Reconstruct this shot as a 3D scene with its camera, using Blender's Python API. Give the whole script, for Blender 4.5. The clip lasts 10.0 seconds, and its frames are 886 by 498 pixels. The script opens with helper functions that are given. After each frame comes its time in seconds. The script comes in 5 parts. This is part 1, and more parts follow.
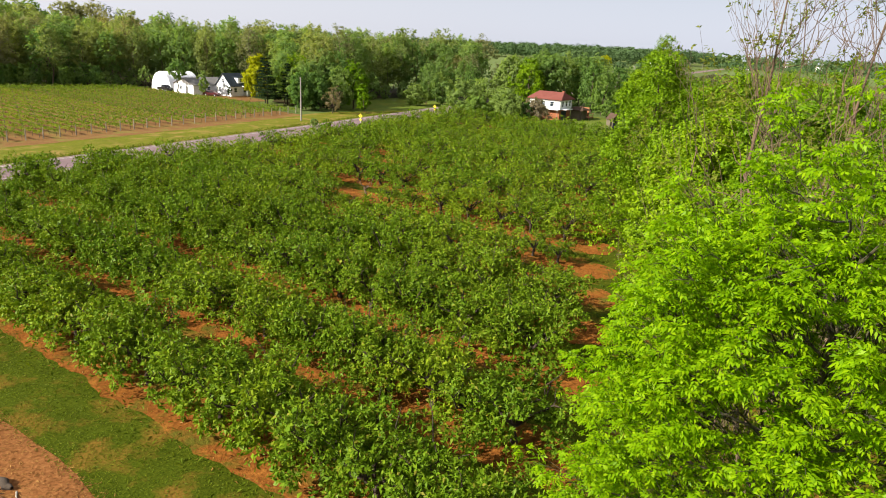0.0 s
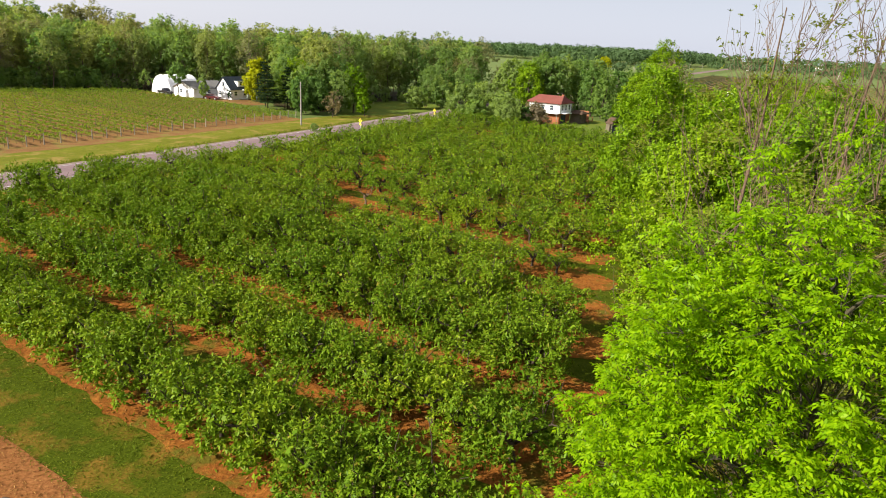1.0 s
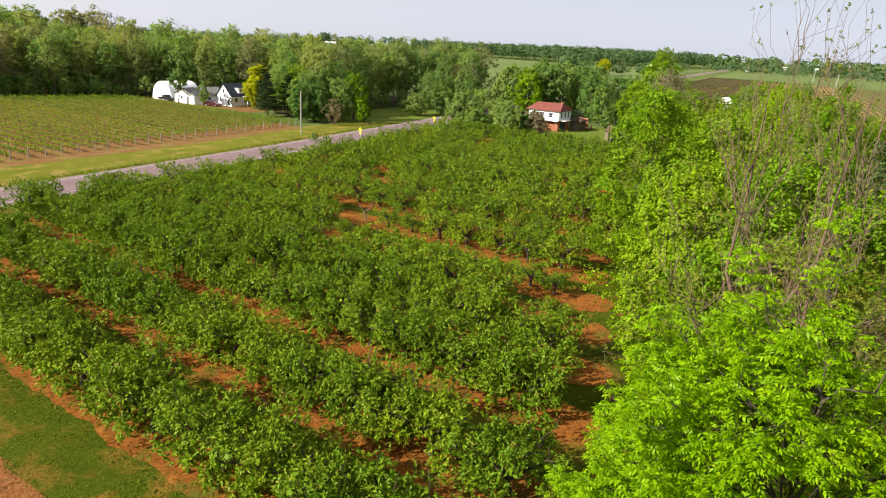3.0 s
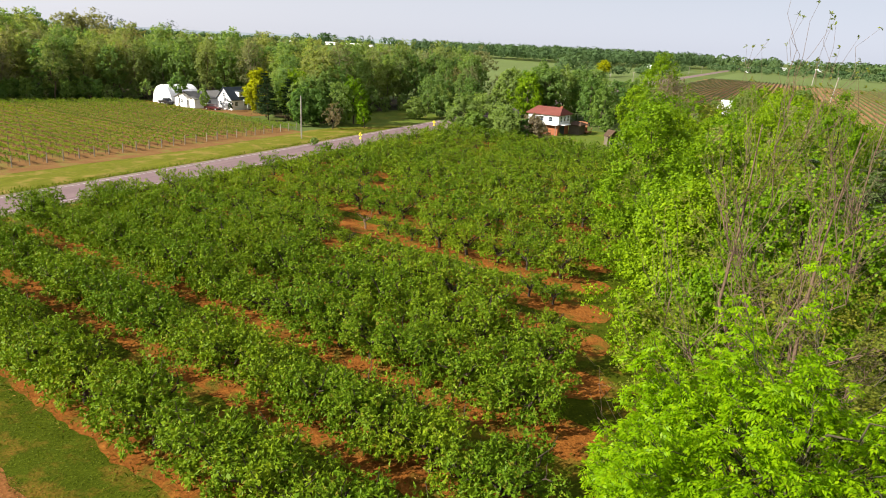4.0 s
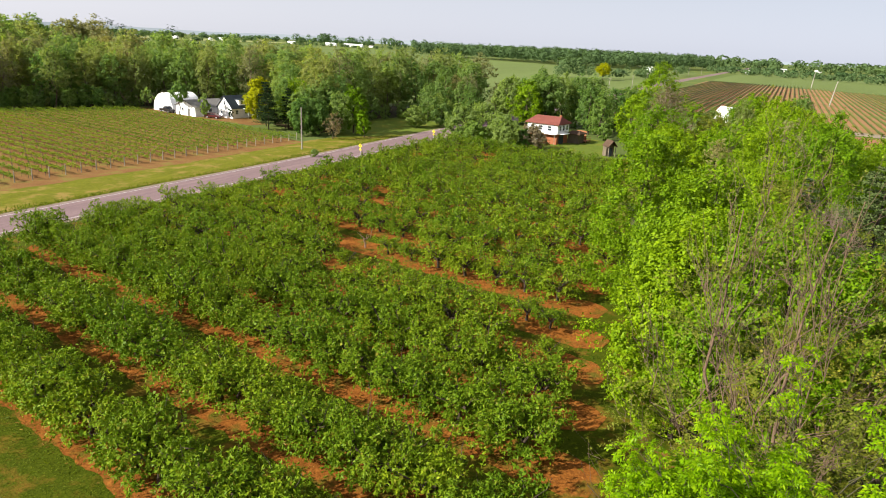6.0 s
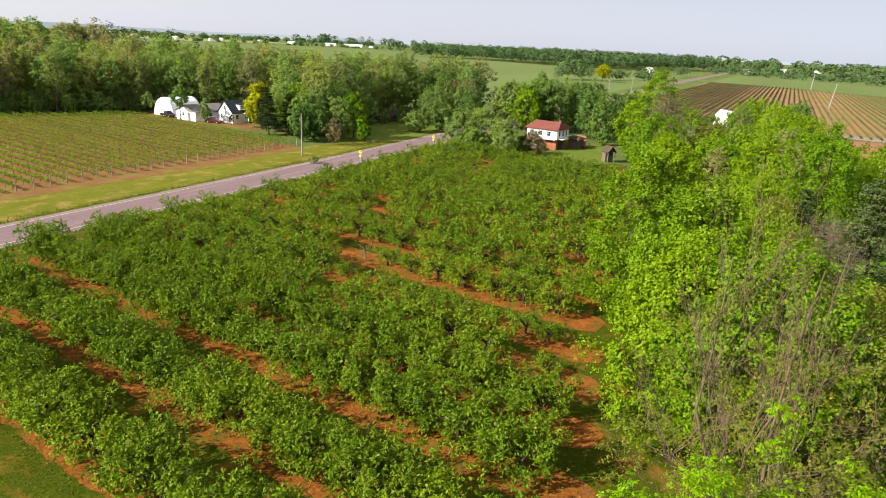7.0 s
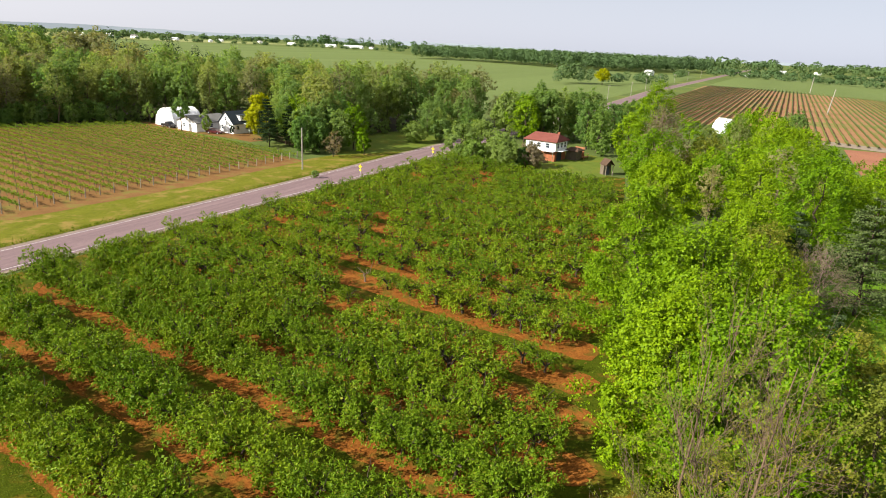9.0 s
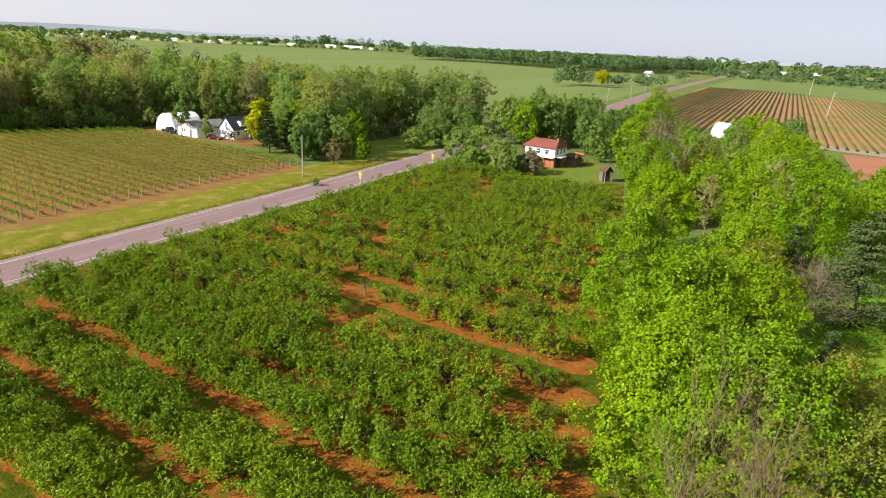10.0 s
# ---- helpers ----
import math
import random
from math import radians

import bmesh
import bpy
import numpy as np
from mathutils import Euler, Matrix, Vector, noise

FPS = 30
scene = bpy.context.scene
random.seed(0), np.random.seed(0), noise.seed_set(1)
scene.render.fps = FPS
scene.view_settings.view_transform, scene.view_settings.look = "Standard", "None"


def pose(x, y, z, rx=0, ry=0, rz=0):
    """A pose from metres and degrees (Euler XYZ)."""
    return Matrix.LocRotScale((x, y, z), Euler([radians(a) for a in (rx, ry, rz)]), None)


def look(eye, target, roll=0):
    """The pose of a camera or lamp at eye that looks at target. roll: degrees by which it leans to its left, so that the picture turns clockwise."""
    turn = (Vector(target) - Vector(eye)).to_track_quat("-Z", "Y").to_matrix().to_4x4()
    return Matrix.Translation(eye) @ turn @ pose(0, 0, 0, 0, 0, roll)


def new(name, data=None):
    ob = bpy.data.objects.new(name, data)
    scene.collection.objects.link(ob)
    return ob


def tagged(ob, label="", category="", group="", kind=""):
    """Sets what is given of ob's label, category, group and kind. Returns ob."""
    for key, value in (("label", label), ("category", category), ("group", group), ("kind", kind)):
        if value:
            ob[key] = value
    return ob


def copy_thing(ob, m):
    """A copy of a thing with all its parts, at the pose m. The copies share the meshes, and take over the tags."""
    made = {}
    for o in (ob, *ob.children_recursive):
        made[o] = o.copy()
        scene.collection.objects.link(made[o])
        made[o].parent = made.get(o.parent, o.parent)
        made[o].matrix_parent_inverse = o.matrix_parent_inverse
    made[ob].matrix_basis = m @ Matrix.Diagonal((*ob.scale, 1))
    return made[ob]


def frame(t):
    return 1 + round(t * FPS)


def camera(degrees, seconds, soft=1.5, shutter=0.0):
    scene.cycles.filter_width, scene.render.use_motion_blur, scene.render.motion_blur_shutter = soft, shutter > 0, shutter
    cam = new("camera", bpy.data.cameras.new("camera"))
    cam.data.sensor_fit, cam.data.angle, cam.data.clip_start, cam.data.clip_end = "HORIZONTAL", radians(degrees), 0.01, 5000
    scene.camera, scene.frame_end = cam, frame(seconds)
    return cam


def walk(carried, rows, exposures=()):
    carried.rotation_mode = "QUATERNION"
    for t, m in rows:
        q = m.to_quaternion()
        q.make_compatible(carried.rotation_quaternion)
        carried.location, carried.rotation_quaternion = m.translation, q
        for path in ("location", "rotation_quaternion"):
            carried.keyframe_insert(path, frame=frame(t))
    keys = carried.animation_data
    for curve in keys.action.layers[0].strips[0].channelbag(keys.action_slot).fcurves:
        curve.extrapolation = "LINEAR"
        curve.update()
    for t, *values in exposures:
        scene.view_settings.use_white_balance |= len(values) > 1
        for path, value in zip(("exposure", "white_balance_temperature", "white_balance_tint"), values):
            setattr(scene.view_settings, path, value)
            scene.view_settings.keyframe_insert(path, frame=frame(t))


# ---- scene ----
cam = camera(68.4, 10.0, soft=1.0)
TILT, LEAN, TURN = -17.48, -2.9, 1.1
# seconds, and the eye's place as the drone climbs straight up
CLIMB = [
    (0, 0, -0.074, 16.976),
    (0.5, 0, -0.075, 17.453),
    (1, 0, -0.079, 17.913),
    (1.5, 0, -0.086, 18.366),
    (2, 0, -0.096, 18.819),
    (2.5, 0, -0.11, 19.278),
    (4, 0, -0.168, 20.751),
    (4.5, 0, -0.194, 21.288),
    (5, 0, -0.223, 21.854),
    (5.5, 0, -0.255, 22.45),
    (7, 0, -0.369, 24.424),
    (7.5, 0, -0.413, 25.141),
    (8, 0, -0.461, 25.885),
    (8.5, 0, -0.511, 26.653),
    (9, 0, -0.564, 27.44),
    (9.5, 0, -0.621, 28.241),
    (10, 0, -0.681, 29.051),
]
walk(cam, [(t, pose(0, 0, 0, 0, 0, TURN) @ pose(x, y, z, 90 + TILT, 0, 0) @ pose(0, 0, 0, 0, 0, -LEAN)) for t, x, y, z in CLIMB])

# ---- light ----
SUN_FROM = Vector((-0.88, -0.42, 0.59)).normalized()
sun = new("sun", bpy.data.lights.new("sun", "SUN"))
sun.data.energy, sun.data.angle, sun.data.color = 5.0, radians(0.6), (1.0, 0.94, 0.82)
sun.matrix_world = look(SUN_FROM * 200, (0, 0, 0))
world = bpy.data.worlds.new("sky")
scene.world = world
world.use_nodes = True
wn = world.node_tree
sky = wn.nodes.new("ShaderNodeTexSky")
sky.sky_type, sky.sun_disc = "NISHITA", False
sky.sun_elevation = math.asin(SUN_FROM.z)
sky.sun_rotation = math.atan2(SUN_FROM.x, SUN_FROM.y) % (2 * math.pi)
sky.air_density, sky.dust_density, sky.ozone_density = 1.7, 0.3, 1.5
calm = wn.nodes.new("ShaderNodeHueSaturation")
calm.inputs["Saturation"].default_value = 0.32
wn.links.new(sky.outputs[0], calm.inputs["Color"])
tint = wn.nodes.new("ShaderNodeMix")
tint.data_type, tint.blend_type = "RGBA", "MULTIPLY"
tint.inputs[0].default_value, tint.inputs[7].default_value = 1.0, (0.80, 0.85, 1.05, 1)
wn.links.new(calm.outputs[0], tint.inputs[6])
# a thin haze over the whole sky, whiter towards the sun
where = wn.nodes.new("ShaderNodeTexCoord")
facing = wn.nodes.new("ShaderNodeVectorMath")
facing.operation = "DOT_PRODUCT"
facing.inputs[1].default_value = tuple(SUN_FROM)
wn.links.new(where.outputs["Generated"], facing.inputs[0])
glow = wn.nodes.new("ShaderNodeMapRange")
glow.inputs["From Min"].default_value, glow.inputs["From Max"].default_value = -1.0, 1.0
wn.links.new(facing.outputs["Value"], glow.inputs["Value"])
veil = wn.nodes.new("ShaderNodeMix")
veil.data_type = "RGBA"
veil.inputs[6].default_value, veil.inputs[7].default_value = (4.5, 5.15, 6.4, 1), (9.6, 9.2, 9.2, 1)
wn.links.new(glow.outputs[0], veil.inputs[0])
haze = wn.nodes.new("ShaderNodeMix")
haze.data_type = "RGBA"
haze.inputs[0].default_value = 0.7
wn.links.new(veil.outputs[2], haze.inputs[7])
wn.links.new(tint.outputs[2], haze.inputs[6])
wn.links.new(haze.outputs[2], wn.nodes["Background"].inputs[0])
wn.nodes["Background"].inputs[1].default_value = 0.05
scene.view_settings.exposure = 1.25

# ---- materials ----
def shader(name):
    m = bpy.data.materials.new(name)
    m.use_nodes = True
    nt = m.node_tree
    return m, nt, nt.nodes["Principled BSDF"], nt.nodes["Material Output"]


def link(nt, a, b):
    nt.links.new(a, b)


def ramp(nt, source, stops):
    r = nt.nodes.new("ShaderNodeValToRGB")
    els = r.color_ramp.elements
    while len(els) < len(stops):
        els.new(0.5)
    for e, (p, c) in zip(els, stops):
        e.position, e.color = p, (*c, 1)
    link(nt, source, r.inputs[0])
    return r.outputs[0]


def noise_tex(nt, scale, detail=4.0, rough=0.55, coords=None, stretch=None):
    n = nt.nodes.new("ShaderNodeTexNoise")
    n.inputs["Scale"].default_value, n.inputs["Detail"].default_value, n.inputs["Roughness"].default_value = scale, detail, rough
    if coords is None:
        coords = nt.nodes.new("ShaderNodeNewGeometry").outputs["Position"]
    if stretch:
        mp = nt.nodes.new("ShaderNodeMapping")
        mp.vector_type = "TEXTURE"
        mp.inputs["Rotation"].default_value = (0, 0, -stretch[0])
        mp.inputs["Scale"].default_value = tuple(1 / s for s in stretch[1])
        link(nt, coords, mp.inputs[0])
        coords = mp.outputs[0]
    link(nt, coords, n.inputs["Vector"])
    return n.outputs["Fac"]


def mixed(nt, fac, a, b, mode="MIX"):
    m = nt.nodes.new("ShaderNodeMix")
    m.data_type, m.blend_type = "RGBA", mode
    for s, v in ((m.inputs[0], fac), (m.inputs[6], a), (m.inputs[7], b)):
        if isinstance(v, (int, float)):
            s.default_value = v
        elif isinstance(v, tuple):
            s.default_value = (*v, 1)
        else:
            link(nt, v, s)
    return m.outputs[2]


def bump(nt, bsdf, height, strength, distance):
    b = nt.nodes.new("ShaderNodeBump")
    b.inputs["Strength"].default_value, b.inputs["Distance"].default_value = strength, distance
    link(nt, height, b.inputs["Height"])
    link(nt, b.outputs[0], bsdf.inputs["Normal"])


def surface(name, dark, mid, light, fine=30.0, coarse=0.7, rough=0.9, relief=0.03, metal=0.0, patch=None, patch_scale=0.12, stretch=None):
    """A matt surface: fine grain from dark to light, coarse blotches, and now and then a patch of another colour."""
    m, nt, bsdf, _ = shader(name)
    f = noise_tex(nt, fine, 6, 0.65, stretch=stretch)
    c = noise_tex(nt, coarse, 5, 0.6, stretch=stretch)
    col = ramp(nt, f, [(0.3, dark), (0.5, mid), (0.72, light)])
    blot = ramp(nt, c, [(0.3, tuple(x * 0.68 for x in mid)), (0.55, mid), (0.8, light)])
    col = mixed(nt, 0.5, col, blot)
    if patch:
        p = ramp(nt, noise_tex(nt, patch_scale, 5, 0.6), [(0.5, (0, 0, 0)), (0.66, (1, 1, 1))])
        col = mixed(nt, p, col, patch)
    link(nt, col, bsdf.inputs["Base Color"])
    bsdf.inputs["Roughness"].default_value, bsdf.inputs["Metallic"].default_value = rough, metal
    bsdf.inputs["Specular IOR Level"].default_value = 0.04 if rough > 0.8 else 0.5
    bump(nt, bsdf, f, 0.7, relief)
    return m


def leaf_material(name, dark, mid, light, through_light=0.4, gloss=0.5, blotch=0.25, dry=None):
    """Leaves: each leaf, each tree and each part of a crown has its own shade, and light comes through."""
    m, nt, bsdf, out = shader(name)
    geo = nt.nodes.new("ShaderNodeNewGeometry")
    info = nt.nodes.new("ShaderNodeObjectInfo")
    col = ramp(nt, geo.outputs["Random Per Island"], [(0.0, dark), (0.5, mid), (1.0, light)])
    area = ramp(nt, noise_tex(nt, blotch, 3, 0.6, geo.outputs["Position"]), [(0.3, dark), (0.55, mid), (0.8, light)])
    col = mixed(nt, 0.4, col, area)
    tree = ramp(nt, info.outputs["Random"], [(0.0, (0.78, 0.86, 0.8)), (0.5, (1, 1, 1)), (1.0, (1.2, 1.1, 0.9))])
    col = mixed(nt, 1.0, col, tree, "MULTIPLY")
    if dry:
        few = ramp(nt, geo.outputs["Random Per Island"], [(0.93, (0, 0, 0)), (0.97, (1, 1, 1))])
        col = mixed(nt, few, col, dry)
    link(nt, col, bsdf.inputs["Base Color"])
    bsdf.inputs["Roughness"].default_value = gloss
    bsdf.inputs["Specular IOR Level"].default_value = 0.08
    tl = nt.nodes.new("ShaderNodeBsdfTranslucent")
    link(nt, mixed(nt, 1.0, col, (1.25, 1.3, 0.55), "MULTIPLY"), tl.inputs["Color"])
    mx = nt.nodes.new("ShaderNodeMixShader")
    mx.inputs[0].default_value = through_light
    link(nt, bsdf.outputs[0], mx.inputs[1])
    link(nt, tl.outputs[0], mx.inputs[2])
    link(nt, mx.outputs[0], out.inputs[0])
    return m


def bark_material(name, dark, light):
    m, nt, bsdf, _ = shader(name)
    f = noise_tex(nt, 14, 6, 0.7, stretch=(0, (1, 1, 0.25)))
    link(nt, ramp(nt, f, [(0.3, dark), (0.7, light)]), bsdf.inputs["Base Color"])
    bsdf.inputs["Roughness"].default_value = 0.95
    bump(nt, bsdf, f, 0.8, 0.03)
    return m


M_GROUND = surface("meadow_grass", (0.0525, 0.075, 0.0188), (0.0825, 0.112, 0.03), (0.116, 0.143, 0.045), fine=9, coarse=0.05, relief=0.06, patch=(0.128, 0.143, 0.03), patch_scale=0.02)
M_LANE = surface("lane_grass", (0.0162, 0.0274, 0.00135), (0.0446, 0.0605, 0.0027), (0.0842, 0.0968, 0.00675), fine=8, coarse=0.5, relief=0.06, patch=(0.15, 0.085, 0.0135), patch_scale=0.42)
M_VERGE = surface("verge_grass", (0.0525, 0.0675, 0.006), (0.109, 0.116, 0.0105), (0.188, 0.161, 0.0225), fine=6, coarse=0.5, relief=0.06, patch=(0.203, 0.143, 0.0413), patch_scale=0.3, stretch=(0.43, (1, 0.2, 1)))
M_LAWN = surface("lawn_grass", (0.0562, 0.0863, 0.0112), (0.09, 0.124, 0.0188), (0.128, 0.158, 0.03), fine=8, coarse=0.4, relief=0.05, patch=(0.12, 0.124, 0.0188), patch_scale=0.25)
M_ROUGH = surface("rough_grass", (0.0517, 0.117, 0.006), (0.0862, 0.177, 0.009), (0.129, 0.228, 0.015), fine=5, coarse=0.35, relief=0.08, patch=(0.147, 0.193, 0.0225), patch_scale=0.15)
M_SOIL = surface("red_mulch_soil", (0.0506, 0.0162, 0.00387), (0.193, 0.0678, 0.0129), (0.372, 0.15, 0.0297), fine=5, coarse=0.7, relief=0.12, patch=(0.0878, 0.0774, 0.00963), patch_scale=0.6)
M_MULCH = surface("brown_mulch", (0.063, 0.0221, 0.00712), (0.197, 0.0794, 0.0256), (0.331, 0.155, 0.057), fine=5, coarse=0.4, relief=0.09)
M_VINE_SOIL = surface("vineyard_soil", (0.0917, 0.0472, 0.0162), (0.166, 0.0865, 0.0321), (0.226, 0.128, 0.0515), fine=5, coarse=0.25, relief=0.05, patch=(0.141, 0.118, 0.029), patch_scale=0.25)
M_FAR_SOIL = surface("far_vineyard_soil", (0.18, 0.0938, 0.0488), (0.255, 0.135, 0.0713), (0.315, 0.188, 0.101), fine=2, coarse=0.03, relief=0.05, patch=(0.15, 0.158, 0.045), patch_scale=0.04)
M_RED_FIELD = surface("red_field_soil", (0.165, 0.0675, 0.0375), (0.255, 0.112, 0.0675), (0.315, 0.158, 0.09), fine=2, coarse=0.03, relief=0.05)
M_FIELD = surface("green_field", (0.0788, 0.109, 0.0315), (0.109, 0.143, 0.0435), (0.135, 0.169, 0.0585), fine=0.8, coarse=0.012, relief=0.05, stretch=(0.43, (1, 0.05, 1)))
M_FIELD_PALE = surface("pale_field", (0.165, 0.18, 0.0675), (0.21, 0.225, 0.09), (0.255, 0.255, 0.12), fine=0.8, coarse=0.02, relief=0.05)
M_ASPHALT = surface("worn_asphalt", (0.105, 0.075, 0.0788), (0.169, 0.118, 0.122), (0.24, 0.174, 0.174), fine=14, coarse=0.8, rough=0.85, relief=0.01, stretch=(0.43, (1, 0.06, 1)))
M_GRAVEL = surface("gravel", (0.12, 0.09, 0.0675), (0.225, 0.18, 0.135), (0.315, 0.262, 0.203), fine=16, coarse=0.8, relief=0.03)
M_LINE = surface("road_paint", (0.22, 0.18, 0.18), (0.42, 0.38, 0.37), (0.62, 0.59, 0.57), fine=6, coarse=0.5, rough=0.7, relief=0.004)
M_WHITE = surface("white_siding", (0.66, 0.66, 0.66), (0.76, 0.76, 0.76), (0.82, 0.82, 0.81), fine=6, coarse=0.6, rough=0.6, relief=0.01, stretch=(0, (0.3, 0.3, 12)))
M_SHEET = surface("white_sheet_metal", (0.66, 0.66, 0.68), (0.74, 0.74, 0.76), (0.80, 0.80, 0.82), fine=4, coarse=0.5, rough=0.45, relief=0.01)
M_ROOF_RED = surface("red_shingles", (0.112, 0.0375, 0.03), (0.165, 0.0562, 0.045), (0.21, 0.0825, 0.0675), fine=12, coarse=0.5, rough=0.9, relief=0.02)
M_ROOF_GREY = surface("grey_shingles", (0.09, 0.09, 0.09), (0.165, 0.158, 0.15), (0.24, 0.232, 0.217), fine=10, coarse=0.5, rough=0.9, relief=0.02)
M_ROOF_DARK = surface("dark_slate_shingles", (0.0263, 0.0338, 0.045), (0.045, 0.0562, 0.0675), (0.075, 0.0825, 0.0975), fine=10, coarse=0.5, rough=0.85, relief=0.02)
M_ROOF_BROWN = surface("brown_shingles", (0.045, 0.03, 0.0225), (0.075, 0.0488, 0.0338), (0.112, 0.075, 0.0525), fine=10, coarse=0.5, rough=0.9, relief=0.02)
M_BRICK = surface("orange_brick", (0.18, 0.06, 0.03), (0.285, 0.105, 0.0525), (0.345, 0.15, 0.0825), fine=10, coarse=0.8, rough=0.9, relief=0.02)
M_DECK = surface("stained_deck_wood", (0.15, 0.0525, 0.0188), (0.255, 0.0975, 0.0375), (0.33, 0.15, 0.0675), fine=8, coarse=0.8, rough=0.8, relief=0.01)
M_POST = surface("weathered_post_wood", (0.143, 0.12, 0.09), (0.24, 0.21, 0.165), (0.345, 0.307, 0.255), fine=12, coarse=1.0, rough=0.95, relief=0.01, stretch=(0, (1, 1, 0.15)))
M_POST_DARK = surface("old_post_wood", (0.075, 0.06, 0.0413), (0.128, 0.105, 0.075), (0.18, 0.15, 0.112), fine=12, coarse=1.0, rough=0.95, relief=0.01)
M_POLE = surface("grey_pole_wood", (0.165, 0.15, 0.12), (0.27, 0.247, 0.21), (0.36, 0.338, 0.292), fine=10, coarse=0.8, rough=0.95, relief=0.01, stretch=(0, (1, 1, 0.1)))
M_SIGN = surface("yellow_sign_paint", (0.65, 0.46, 0.01), (0.80, 0.60, 0.015), (0.85, 0.66, 0.04), fine=3, coarse=1, rough=0.45, relief=0.001)
M_SIGN_DARK = surface("black_sign_paint", (0.015, 0.015, 0.015), (0.02, 0.02, 0.02), (0.03, 0.03, 0.03), fine=3, coarse=1, rough=0.5, relief=0.001)
M_STEEL = surface("galvanised_steel", (0.35, 0.35, 0.36), (0.48, 0.48, 0.49), (0.58, 0.58, 0.6), fine=10, coarse=2, rough=0.5, relief=0.002, metal=0.8)
M_BLACK = surface("black_car_paint", (0.012, 0.012, 0.014), (0.018, 0.018, 0.02), (0.025, 0.025, 0.028), fine=2, coarse=1, rough=0.25, relief=0.0)
M_REDCAR = surface("dark_red_paint", (0.0525, 0.0075, 0.009), (0.075, 0.0105, 0.0135), (0.0975, 0.015, 0.0188), fine=2, coarse=1, rough=0.3, relief=0.0)
M_RUBBER = surface("tyre_rubber", (0.015, 0.015, 0.015), (0.025, 0.025, 0.025), (0.035, 0.035, 0.035), fine=20, coarse=2, rough=0.9, relief=0.002)
M_GLASS, _nt, _b, _ = shader("window_glass")
_b.inputs["Base Color"].default_value, _b.inputs["Roughness"].default_value = (0.03, 0.04, 0.05, 1), 0.06
_b.inputs["Specular IOR Level"].default_value = 0.8

M_BARK = bark_material("brown_bark", (0.0188, 0.012, 0.00675), (0.0638, 0.042, 0.0255))
M_BARK_ROSE = bark_material("pale_rosy_bark", (0.0638, 0.039, 0.0225), (0.173, 0.112, 0.069))
M_BARK_GREEN = bark_material("green_brown_bark", (0.0225, 0.0195, 0.0075), (0.0713, 0.06, 0.0263))
M_TWIG = bark_material("dry_twigs", (0.112, 0.0675, 0.0562), (0.247, 0.165, 0.135))
M_FRUIT_LEAF = leaf_material("fruit_tree_leaf", (0.0576, 0.113, 0.00416), (0.112, 0.184, 0.00665), (0.194, 0.26, 0.0117), 0.2, dry=(0.153, 0.146, 0.0166))
M_LIME_LEAF = leaf_material("bright_ash_leaf", (0.0935, 0.194, 0.00168), (0.18, 0.327, 0.00252), (0.305, 0.427, 0.00504), 0.48, 0.4, 0.6)
M_MAPLE_LEAF = leaf_material("maple_leaf", (0.0727, 0.144, 0.00284), (0.136, 0.235, 0.00427), (0.21, 0.31, 0.00711), 0.3, 0.5, 0.4)
M_OLIVE_LEAF = leaf_material("young_olive_leaf", (0.0915, 0.116, 0.0134), (0.158, 0.182, 0.0218), (0.244, 0.245, 0.0379), 0.4, 0.5, 0.4)
# woodland green and olive: blue and lifted darks paint in the air's haze
M_WOOD_HAZY = leaf_material("hazy_woodland_leaf", (0.136, 0.206, 0.0663), (0.184, 0.263, 0.0777), (0.243, 0.329, 0.0952), 0.56, 0.55, 0.09)
M_OLIVE_HAZY = leaf_material("hazy_olive_leaf", (0.161, 0.195, 0.07), (0.216, 0.253, 0.085), (0.277, 0.315, 0.105), 0.54, 0.55, 0.09)
M_DARK_LEAF = leaf_material("dark_maple_leaf", (0.0968, 0.175, 0.0474), (0.14, 0.231, 0.0588), (0.194, 0.294, 0.071), 0.53, 0.5, 0.2)
M_ROSY_LEAF = leaf_material("rosy_bud_leaf", (0.15, 0.124, 0.0825), (0.195, 0.165, 0.109), (0.24, 0.21, 0.128), 0.45, 0.6, 0.2)
# rosy-grey buds, with some blue haze painted into the colour as well
M_BUD_HAZY = leaf_material("hazy_bud_leaf", (0.167, 0.168, 0.085), (0.222, 0.221, 0.105), (0.282, 0.268, 0.13), 0.5, 0.6, 0.09)
M_YELLOW_LEAF = leaf_material("golden_leaf", (0.255, 0.277, 0.003), (0.375, 0.375, 0.0045), (0.465, 0.435, 0.0075), 0.4, 0.5, 0.4)
M_NEEDLE = leaf_material("pine_needles", (0.0329, 0.0562, 0.0206), (0.061, 0.0938, 0.0356), (0.112, 0.155, 0.061), 0.15, 0.6, 0.4)
M_CONIFER = leaf_material("dark_spruce_needles", (0.009, 0.0225, 0.0075), (0.0165, 0.036, 0.0105), (0.0338, 0.0562, 0.0165), 0.15, 0.6, 0.3)
M_VINE_LEAF = leaf_material("young_vine_leaf", (0.096, 0.149, 0.0108), (0.148, 0.211, 0.018), (0.216, 0.27, 0.0316), 0.36, 0.5, 0.2)
# distance haze is mixed into this leaf colour: paler and bluer
M_FAR_HAZY = leaf_material("hazy_far_leaf", (0.0525, 0.0938, 0.0375), (0.0713, 0.12, 0.0465), (0.0975, 0.15, 0.06), 0.3, 0.6, 0.01)
M_FAR_VINE = leaf_material("far_vine_leaf", (0.075, 0.0938, 0.0225), (0.116, 0.135, 0.0338), (0.165, 0.176, 0.0488), 0.3, 0.6, 0.05)
